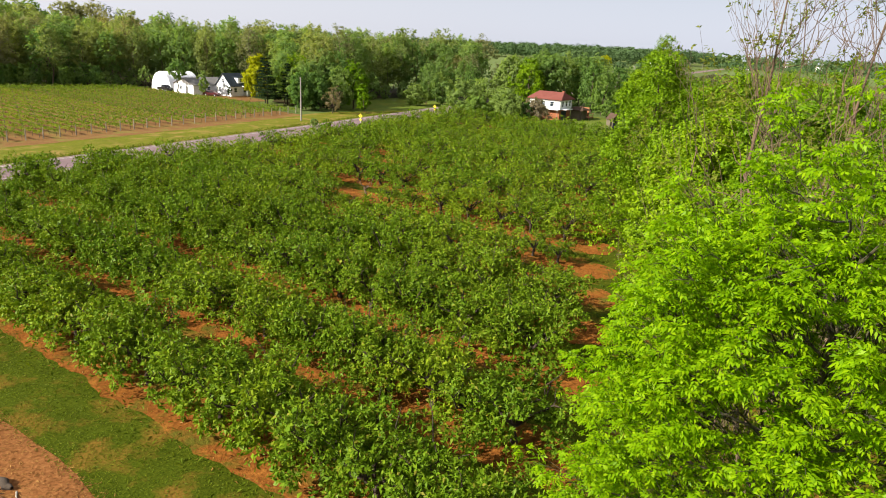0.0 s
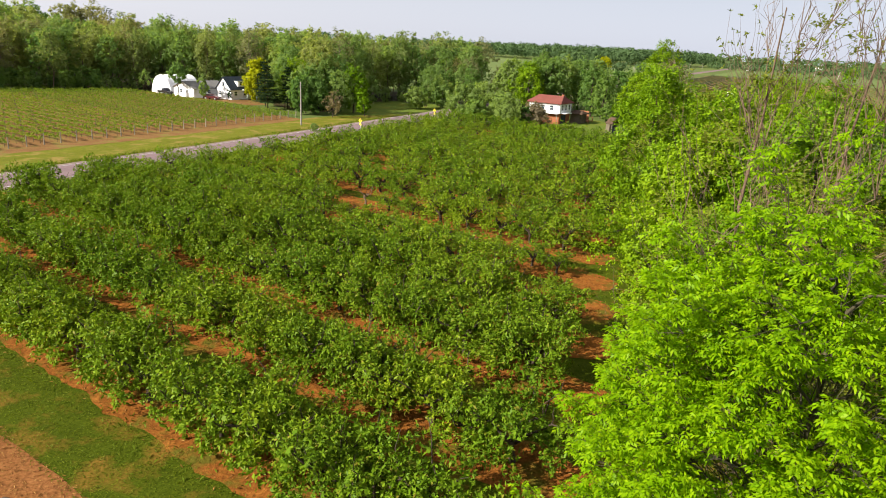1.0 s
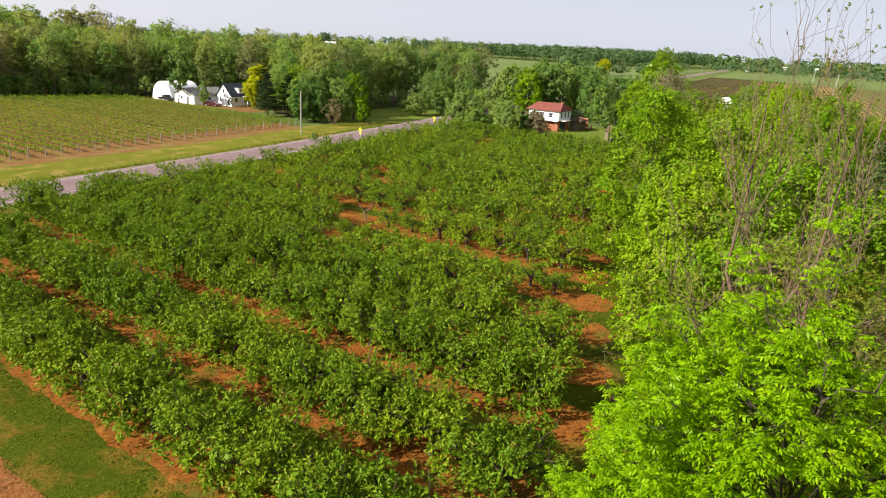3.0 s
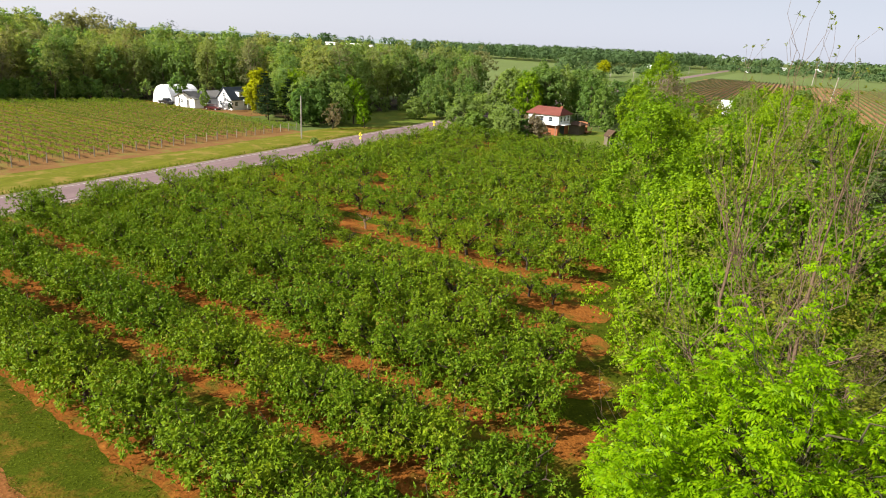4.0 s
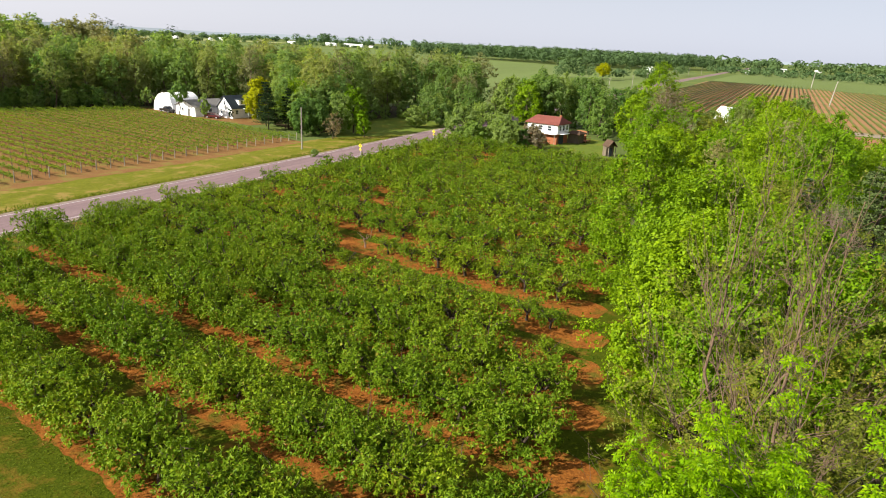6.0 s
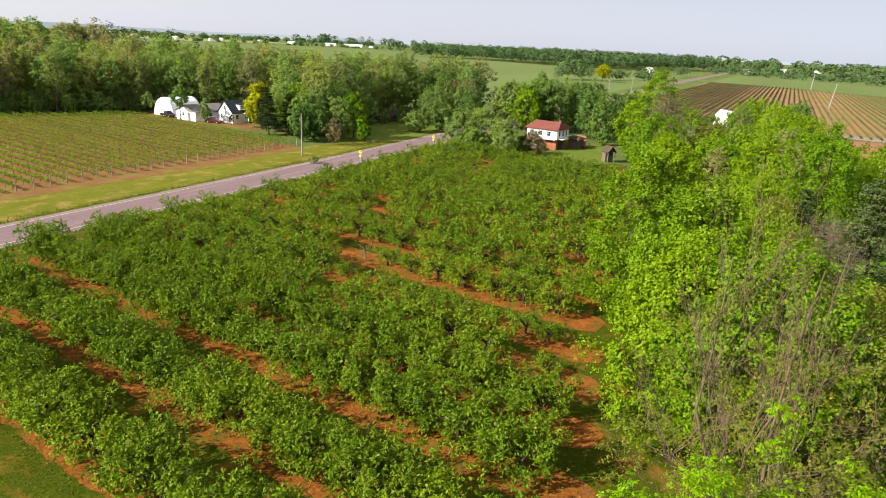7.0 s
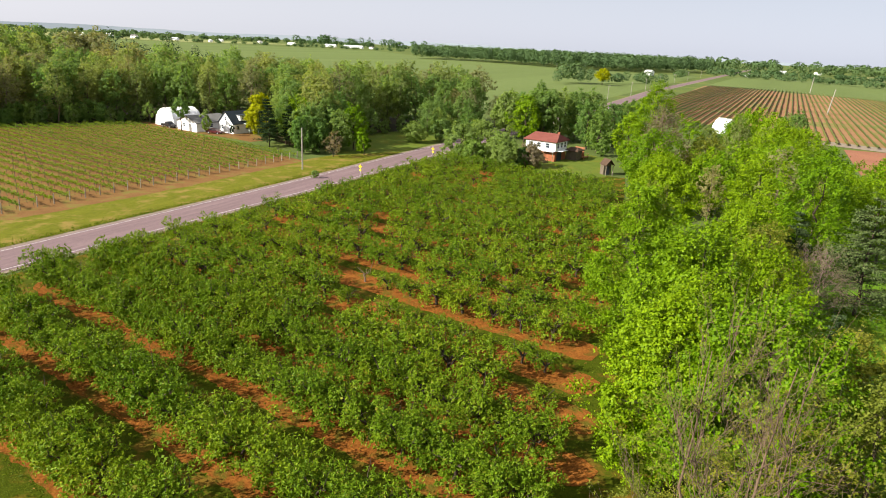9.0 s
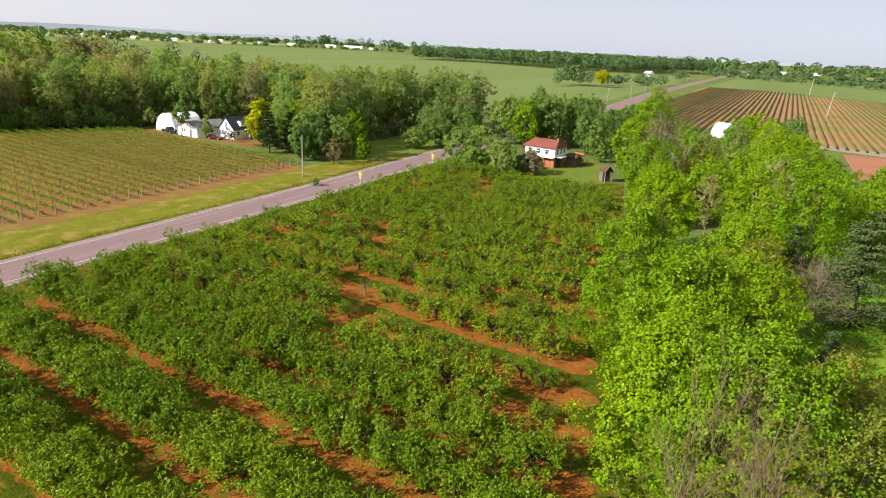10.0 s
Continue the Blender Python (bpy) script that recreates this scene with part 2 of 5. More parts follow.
M_STRAW = leaf_material("dry_straw", (0.0975, 0.0375, 0.009), (0.24, 0.112, 0.0285), (0.375, 0.217, 0.0713), 0.05, 0.8, 0.6)
M_GRASS_BLADE = leaf_material("grass_blades", (0.0392, 0.0732, 0.0027), (0.09, 0.125, 0.00473), (0.156, 0.17, 0.0121), 0.35, 0.6, 0.3)


# ---- mesh helpers ----
def quads(name, verts, faces):
    me = bpy.data.meshes.new(name)
    v, f = np.asarray(verts, np.float32).reshape(-1, 3), np.asarray(faces, np.int32).reshape(-1, 4)
    me.vertices.add(len(v))
    me.vertices.foreach_set("co", v.ravel())
    me.loops.add(f.size)
    me.loops.foreach_set("vertex_index", f.ravel())
    me.polygons.add(len(f))
    me.polygons.foreach_set("loop_start", np.arange(0, f.size, 4, dtype=np.int32))
    me.update(calc_edges=True)
    return me


def from_bm(name, bm):
    me = bpy.data.meshes.new(name)
    bmesh.ops.recalc_face_normals(bm, faces=bm.faces)
    bm.to_mesh(me)
    bm.free()
    return me


def part(name, shape, material, parent=None, label=""):
    me = from_bm(name, shape) if isinstance(shape, bmesh.types.BMesh) else shape
    if not me.materials:
        me.materials.append(material)
    ob = new(name, me)
    ob.parent = parent
    if label:
        tagged(ob, label)
    return ob


def box(bm, cx, cy, cz, sx, sy, sz, turn=0.0, bevel=0.0):
    m = Matrix.Translation((cx, cy, cz)) @ Matrix.Rotation(turn, 4, "Z") @ Matrix.Diagonal((sx, sy, sz, 1))
    made = bmesh.ops.create_cube(bm, size=1.0, matrix=m)
    if bevel:
        es = list({e for v in made["verts"] for e in v.link_edges})
        bmesh.ops.bevel(bm, geom=es, offset=bevel, segments=1, affect="EDGES")
    return bm


def prism(bm, outline, y0, y1):
    """A profile in x and z, drawn out along y."""
    a = [bm.verts.new((x, y0, z)) for x, z in outline]
    b = [bm.verts.new((x, y1, z)) for x, z in outline]
    n = len(a)
    bm.faces.new(a)
    bm.faces.new(b[::-1])
    for i in range(n):
        bm.faces.new((a[i], b[i], b[(i + 1) % n], a[(i + 1) % n]))
    return bm


def rod(bm, a, b, r0, r1, sides=8):
    a, b = Vector(a), Vector(b)
    m = Matrix.Translation((a + b) / 2) @ (b - a).to_track_quat("Z", "Y").to_matrix().to_4x4()
    bmesh.ops.create_cone(bm, cap_ends=True, segments=sides, radius1=r0, radius2=r1, depth=(b - a).length, matrix=m)
    return bm


class Wood:
    """Tapered, bent branches gathered into one mesh."""
    def __init__(self):
        self.v, self.f, self.n = [], [], 0

    def limb(self, pts, radii, sides=5):
        pts = np.asarray(pts, float)
        d = np.gradient(pts, axis=0)
        d /= np.linalg.norm(d, axis=1)[:, None] + 1e-9
        side = np.cross(d, (0.31, 0.17, 0.93) if abs(d[0][2]) < 0.8 else (1.0, 0.2, 0.0))
        side /= np.linalg.norm(side, axis=1)[:, None] + 1e-9
        other = np.cross(d, side)
        ang = np.linspace(0, 2 * np.pi, sides, endpoint=False)
        ring = pts[:, None] + np.asarray(radii)[:, None, None] * (np.cos(ang)[None, :, None] * side[:, None] + np.sin(ang)[None, :, None] * other[:, None])
        k = len(pts)
        self.v.append(ring.reshape(-1, 3))
        for i in range(k - 1):
            for j in range(sides):
                a, b = i * sides + j, i * sides + (j + 1) % sides
                self.f.append((self.n + a, self.n + b, self.n + b + sides, self.n + a + sides))
        self.n += k * sides

    def mesh(self, name):
        me = quads(name, np.concatenate(self.v), self.f)
        me.polygons.foreach_set("use_smooth", [True] * len(me.polygons))
        return me


def bent(rng, a, b, steps=5, wobble=0.06, sag=0.0):
    """A crooked line from a to b."""
    a, b = np.asarray(a, float), np.asarray(b, float)
    t = np.linspace(0, 1, steps)[:, None]
    p = a + (b - a) * t + rng.normal(0, wobble * np.linalg.norm(b - a), (steps, 3)) * np.sin(np.pi * t)
    p[:, 2] += sag * np.sin(np.pi * t[:, 0])
    return p


def unit(v):
    return v / (np.linalg.norm(v, axis=-1, keepdims=True) + 1e-9)


def blades(pos, way, normal, length, width, fold=0.12, droop=0.12):
    """Four-cornered leaves, folded along the middle and drooping to the tip."""
    way = unit(way)
    side = unit(np.cross(way, normal))
    nrm = np.cross(side, way)
    L, W = np.asarray(length)[:, None], np.asarray(width)[:, None]
    down = np.array((0, 0, -1.0))
    mid = pos + way * L * 0.45 + nrm * W * fold
    tip = pos + way * L + down * L * droop
    v = np.stack([pos, mid + side * W * 0.5, tip, mid - side * W * 0.5], 1).reshape(-1, 3)
    return v, np.arange(len(pos) * 4).reshape(-1, 4)


def sprays(rng, base, way, length, k, leaf, width, spread=0.9, up=0.2, sag=0.0, jitter=0.25):
    """Shoots with k leaves along each of them."""
    n = len(base)
    t = np.linspace(0.12, 1.0, k)[None, :, None] + rng.normal(0, 0.04, (n, k, 1))
    pos = base[:, None] + way[:, None] * np.asarray(length)[:, None, None] * t
    pos[..., 2] -= sag * np.asarray(length)[:, None] * t[..., 0] ** 2
    rnd = unit(rng.normal(0, 1, (n, k, 3)) * np.array((1, 1, 0.4)))
    d = unit(way[:, None] * np.array((0.5, 0.5, 0.3)) + rnd * spread + np.array((0, 0, up)))
    nrm = unit(rng.normal(0, 0.35, (n, k, 3)) + way[:, None] * 0.5 + np.array((0, 0, 1.0)))
    sz = leaf * rng.uniform(1 - jitter, 1 + jitter, (n, k)) * (1.08 - 0.35 * t[..., 0])
    return blades(pos.reshape(-1, 3), d.reshape(-1, 3), nrm.reshape(-1, 3), sz.ravel(), sz.ravel() * width)


# ---- plan: rows run along ALONG, and are counted across along ACROSS ----
ALONG, ACROSS = Vector((0.836, -0.549)), Vector((0.549, 0.836))
ROAD_WAY = Vector((0.425, 0.905))


def spot(u, n):
    p = ALONG * u + ACROSS * n
    return p.x, p.y


def sheet(name, label, outline, z, material, category="ground", ragged=0.0, step=1.5):
    """A flat piece of ground with an outline that may be ragged."""
    bm = bmesh.new()
    pts = []
    for i, a in enumerate(outline):
        a, b = Vector(a), Vector(outline[(i + 1) % len(outline)])
        cuts = max(1, int((b - a).length / step)) if ragged else 1
        for j in range(cuts):
            p = a.lerp(b, j / cuts)
            if ragged and (b - a).length > 5.5 * step:
                out = Vector((b.y - a.y, a.x - b.x)).normalized()
                p = p + out * ragged * (noise.noise((p.x * 0.35, p.y * 0.35, z * 50)) + 0.6 * noise.noise((p.x * 1.1, p.y * 1.1, 3 + z * 50)) + 0.45 * noise.noise((p.x * 3.1, p.y * 3.1, 7)))
            pts.append(bm.verts.new((p.x, p.y, z)))
    f = bm.faces.new(pts)
    if f.normal.z < 0:
        f.normal_flip()
    bmesh.ops.triangulate(bm, faces=[f])
    me = bpy.data.meshes.new(name)
    bm.to_mesh(me)
    bm.free()
    return tagged(part(name, me, material), label, category, kind="structure")


# ground
ground_bm = bmesh.new()
bmesh.ops.create_grid(ground_bm, x_segments=8, y_segments=8, size=4900)
tagged(part("ground", ground_bm, M_GROUND), "flat green farmland meadow reaching the horizon", "ground", kind="structure")
# orchard lanes of grass, with the red soil strips under the rows
sheet("ground", "mown grass between and beside the orchard rows", [(-70, 28), (-16, 2), (20, -6), (21, 30), (17, 60), (38, 148), (10, 160), (-9, 158), (-50, 68)], 0.02, M_LANE)
sheet("ground", "brown mulch heap with dry twigs beside a grass strip", [(-44, 40), (-20.1, 25.1), (-13.1, 20.3), (-4, 14), (-6, 3), (-60, 12)], 0.035, M_MULCH, ragged=0.35)

TREE_ROWS = [15.7, 22.9, 30.4, 36.6, 42.4, 48.0] + [54.2 + 6.4 * i for i in range(12)]


def row_span(n):
    """Where an orchard row starts by the road and ends by the tree belt."""
    # road side: the line (-38.8, 92.9) along ROAD_WAY, set back by 5 m
    def cut(px, py, dx, dy):
        # the value of u where the row n meets the line p + s d
        det = ALONG.x * -dy + ALONG.y * dx
        qx, qy = px - ACROSS.x * n, py - ACROSS.y * n
        return (qx * -dy + qy * dx) / det
    a = cut(-38.8, 92.9, 0.425, 0.905) + 6.8
    b = cut(10.5, 34.0, 0.205, 0.979) - 1.0
    return a, b


def soil_strip(n, a, b, near, far, z):
    """A long ribbon of soil under a row, with ragged edges and rounded ends."""
    us = np.arange(a, b, 0.45)
    v = np.zeros((len(us), 5, 3))
    for i, u in enumerate(us):
        end = min(1.0, (0.25 + min(u - a, b - u)) / 2.0) ** 0.5
        for j, s in enumerate((-1.0, -0.5, 0.0, 0.5, 1.0)):
            rag = noise.noise((u * 0.4, n + 9 * s, 1)) * 0.34 + noise.noise((u * 1.2, n + 9 * s, 4)) * 0.26 + noise.noise((u * 3.3, n + 9 * s, 8)) * 0.14
            o = s * (near if s < 0 else far) + (rag * s if abs(s) == 1.0 else 0.0)
            v[i, j] = (*spot(u, n + o * end), z)
    g = np.arange(len(us) * 5).reshape(-1, 5)
    f = np.stack([g[:-1, :-1], g[1:, :-1], g[1:, 1:], g[:-1, 1:]], -1).reshape(-1, 4)
    tagged(part("ground", quads("ground", v, f), M_SOIL), "strip of bare red mulched soil under a row of fruit trees", "ground", kind="structure")


for k, n in enumerate(TREE_ROWS):
    a, b = row_span(n)
    w = 1.7 if k < 4 else 2.1
    near = 1.9 if k == 0 else 2.2 if k < 4 else w
    soil_strip(n, a - 1.5, b + (0.2 if k < 7 else 1.4), near, w, 0.045 + 0.005 * (k % 2))

# the road
CENTRE = [(-103, -30), (-75, 28), (-55.9, 68.7), (-43.1, 94.9), (-27.8, 126.8), (-10.7, 165.5), (1.5, 192), (36, 268), (76, 352), (152, 535), (375, 1010), (620, 1530), (1100, 2560)]


def ribbon(name, label, offset, width, z, material, category="road", to=None):
    pts = CENTRE if to is None else CENTRE[:to]
    v, f = [], []
    for i, (x, y) in enumerate(pts):
        a, b = Vector(pts[max(i - 1, 0)]), Vector(pts[min(i + 1, len(pts) - 1)])
        d = (b - a).normalized()
        s = Vector((d.y, -d.x))
        for o in (offset - width / 2, offset + width / 2):
            v.append((x + s.x * o, y + s.y * o, z))
    for i in range(len(pts) - 1):
        f.append((2 * i, 2 * i + 1, 2 * i + 3, 2 * i + 2))
    return tagged(part(name, quads(name, v, f), material), label, category, kind="structure")


ribbon("ground", "gravel shoulder along the country road", 0, 9.6, 0.05, M_GRAVEL, "ground")
ribbon("road", "worn grey-violet asphalt country road with pale edge lines", 0, 8.0, 0.075, M_ASPHALT)
ribbon("trim", "faded white line along the road edge", 3.45, 0.14, 0.082, M_LINE, "road marking", to=9)
ribbon("trim", "faded white line along the road edge", -3.45, 0.14, 0.082, M_LINE, "road marking", to=9)

# beyond the road: verge, headland, vineyard
sheet("ground", "yellow-green mown grass verge along the road", [(-110, -20), (-60.3, 71), (-47.6, 97.2), (-32.2, 129), (-15.2, 167.8), (-20, 172), (-30, 160), (-37.2, 148), (-52, 116), (-66, 91), (-120, 0)], 0.03, M_VERGE, ragged=0.3)
sheet("ground", "brown soil of the vineyard with patches of grass", [(-64.4, 88.8), (-50.4, 114.8), (-35.8, 147.9), (-40.5, 152), (-93, 196), (-126, 174), (-190, 122), (-130, 60)], 0.04, M_VINE_SOIL, ragged=0.5)
sheet("yard", "brown dirt yard in front of the farm buildings", [(-99, 199), (-84, 186.8), (-66, 177.5), (-56, 171.5), (-52, 176), (-59, 186), (-62, 196), (-76, 200)], 0.05, M_VINE_SOIL, "yard", ragged=0.4)
sheet("ground", "pale green lawn behind the house", [(19.5, 142), (33.4, 148), (40, 176), (30, 186), (22, 172), (16, 160)], 0.05, M_LAWN, ragged=0.4)
sheet("ground", "green lawn beside the road among the trees", [(-14, 170), (-30, 158), (-34, 190), (-16, 215), (-5, 196)], 0.05, M_LAWN, ragged=0.4)
sheet("ground", "rough green grass behind the tree belt", [(22, 30), (110, 20), (130, 110), (60, 120), (40, 100), (30, 60)], 0.03, M_ROUGH, ragged=0.8)

M_FLOOR = surface("leaf_litter", (0.02, 0.016, 0.008), (0.04, 0.032, 0.014), (0.065, 0.055, 0.022), fine=4, coarse=0.4, relief=0.08, patch=(0.03, 0.045, 0.012), patch_scale=0.2)
sheet("ground", "dark leaf litter under the woods", [(-224, 116), (-127, 177), (-100, 203), (-56, 205), (-54, 222), (-74, 252), (-330, 322), (-330, 186)], 0.034, M_FLOOR, ragged=0.8)
sheet("ground", "dark leaf litter under the grove", [(-55, 199), (-51, 176), (-44, 169), (-36, 164), (-33, 170), (-37, 184), (-33, 196), (-18, 211), (8, 226), (14, 242), (-70, 252), (-60, 226)], 0.036, M_FLOOR, ragged=0.6)

# fields beyond the road and to the horizon
sheet("field", "wide green field behind the woods", [(-520, 380), (-60, 300), (40, 300), (140, 535), (330, 960), (240, 1000), (-60, 1300), (-240, 1800), (-900, 1500)], 0.06, M_FIELD, "field")
sheet("field", "brown soil of the vineyard across the road", [(112, 392), (238, 672), (262, 664), (340, 540), (420, 300), (210, 150), (135, 243), (98, 290)], 0.07, M_FAR_SOIL, "field")
sheet("field", "bare red soil field beside the far vineyard", [(104, 170), (128, 222), (150, 216), (240, 120), (170, 90)], 0.08, M_RED_FIELD, "field")
sheet("field", "pale track between the far fields", [(122, 236), (134, 243), (230, 158), (222, 148)], 0.1, M_GRAVEL, "field")
sheet("field", "green field beyond the far vineyard", [(245, 685), (265, 670), (345, 545), (760, 640), (700, 1000), (420, 1050)], 0.08, M_FIELD, "field")
sheet("field", "pale field near the horizon", [(640, 1000), (1500, 1150), (1900, 1900), (900, 1600)], 0.12, M_FIELD_PALE, "field")
sheet("field", "pale field near the horizon", [(-1900, 1500), (-700, 1700), (-500, 2300), (-2100, 2300)], 0.12, M_FIELD_PALE, "field")


# ---- trees ----
def tree_thing(name, label, category, group, wood, bark, leaves, leaf_mat):
    t = tagged(new(name), label, category, group)
    if wood is not None:
        part("trunk", wood.mesh("trunk"), bark, t)
    if leaves is not None:
        part("crown", quads("crown", *leaves), leaf_mat, t)
    return t


def joined(chunks):
    v, f, n = [], [], 0
    for a, b in chunks:
        v.append(a)
        f.append(b + n)
        n += len(a)
    return np.concatenate(v), np.concatenate(f)


STOCK = {}


def plant(key, make, x, y, turn=0.0, scale=1.0, tall=1.0, z=0.0, group=""):
    """Builds the kind of tree once, and copies it after that."""
    m = pose(x, y, z, 0, 0, turn)
    if key not in STOCK:
        ob = make()
        ob.matrix_basis = m @ Matrix.Diagonal((scale, scale, scale * tall, 1))
        STOCK[key] = (ob, scale, scale * tall)
        return ob
    ob, s, st = STOCK[key]
    return copy_thing(ob, m @ Matrix.Diagonal((scale / s, scale / s, scale * tall / st, 1)))


def fruit_tree(seed, size=1.0, sparse=1.0, shoots=14, k=6, leaf=0.17):
    """A low open-vase fruit tree, longer along its row: a short trunk, seven limbs, and clumps of upright leafy shoots."""
    rng = np.random.default_rng(seed)
    w = Wood()
    w.limb(bent(rng, (0, 0, -0.1), (rng.normal(0, .08), rng.normal(0, .08), 0.8), 4, 0.04), [0.15, 0.12, 0.11, 0.10], 6)
    clumps = []
    limbs = 7
    for i in range(limbs):
        a = 2 * np.pi * (i + rng.uniform(-0.3, 0.3)) / limbs
        r = rng.uniform(0.95, 1.45) * size
        end = np.array((np.cos(a) * r * 1.2, np.sin(a) * r, rng.uniform(1.45, 2.3) * size))
        line = bent(rng, (0, 0, 0.7), end, 5, 0.07, 0.1)
        w.limb(line, np.linspace(0.085, 0.02, 5), 4)
        for t in (0.5, 0.76, 1.05):
            if rng.uniform() < sparse:
                clumps.append((line[0] + (end - line[0]) * t + rng.normal(0, 0.14, 3), rng.uniform(0.34, 0.52) * size))
        for _ in range(2 if rng.uniform() < sparse else 1):
            # a low clump of the skirt
            b = a + rng.uniform(-0.5, 0.5)
            q = np.array((np.cos(b) * 1.35, np.sin(b) * 1.1, 0)) * rng.uniform(0.8, 1.15) * size
            clumps.append((q + np.array((0, 0, rng.uniform(0.55, 1.0))), rng.uniform(0.3, 0.42) * size))
        w.limb(bent(rng, line[3], end + rng.normal(0, 0.3, 3) + np.array((0, 0, 0.35)), 4, 0.06), np.linspace(0.03, 0.008, 4), 3)
    for i in range(4):
        a = rng.uniform(0, 2 * np.pi)
        clumps.append((np.array((np.cos(a) * 0.7, np.sin(a) * 0.45, rng.uniform(1.5, 2.3))) * size, rng.uniform(0.34, 0.5) * size))
    bases, ways, lens, hearts = [], [], [], []
    for c, r in clumps:
        out = unit(c * np.array((1, 1, 0.25)))
        for j in range(shoots):
            d = unit(rng.normal(0, 1, 3) + out * 0.5 + np.array((0, 0, 0.5)))
            bases.append(c + d * r * rng.uniform(0.45, 0.9))
            ways.append(unit(d * 0.9 + np.array((0, 0, 0.4)) + rng.normal(0, 0.3, 3)))
            lens.append(r * rng.uniform(0.35, 0.8))
        for j in range(5):
            hearts.append(c + rng.normal(0, 0.3 * r, 3) - np.array((0, 0, 0.06)))
    # each shoot ends in a rosette of leaves
    way, ln = np.array(ways)[:, None], np.array(lens)[:, None, None]
    t = rng.uniform(0.3, 1.0, (len(bases), k, 1)) ** 0.7
    pos = np.array(bases)[:, None] + way * ln * t
    aim = unit(way * 0.5 + unit(rng.normal(0, 1, (len(bases), k, 3))))
    sz = leaf * rng.uniform(0.75, 1.25, (len(bases), k))
    nrm = unit(rng.normal(0, 0.45, aim.shape) + way * 0.8 + np.array((0, 0, 0.4)))
    lv = blades(pos.reshape(-1, 3), aim.reshape(-1, 3), nrm.reshape(-1, 3), sz.ravel(), sz.ravel() * 0.4)
    c = np.array(hearts)
    sz = rng.uniform(0.16, 0.26, len(c)) * size
    lv = joined([lv, blades(c, rng.normal(0, 1, c.shape) * np.array((1, 1, 0.5)), rng.normal(0, 0.6, c.shape) + np.array((0, 0, 1)), sz, sz * 0.8)])
    return tree_thing("fruit_tree", "low spreading fruit tree with dense dark-green leaves on red soil", "tree", "fruit trees in the orchard", w, M_BARK, lv, M_FRUIT_LEAF)


def dead_fruit_tree(seed):
    """A dead fruit tree: a bare crooked stem with a few stubs."""
    rng = np.random.default_rng(seed)
    w = Wood()
    w.limb(bent(rng, (0, 0, -0.1), (rng.normal(0, .2), rng.normal(0, .2), 1.1), 5, 0.05), np.linspace(0.13, 0.08, 5), 7)
    for i in range(5):
        a = 2 * np.pi * i / 5 + rng.normal(0, 0.3)
        w.limb(bent(rng, (0, 0, 0.9), (np.cos(a) * rng.uniform(0.6, 1.2), np.sin(a) * rng.uniform(0.6, 1.2), rng.uniform(1.4, 2.3)), 5, 0.09), np.linspace(0.06, 0.015, 5), 5)
    return tree_thing("fruit_tree", "dead bare fruit tree with crooked stubs on red soil", "tree", "fruit trees in the orchard", w, M_BARK_ROSE, None, None)


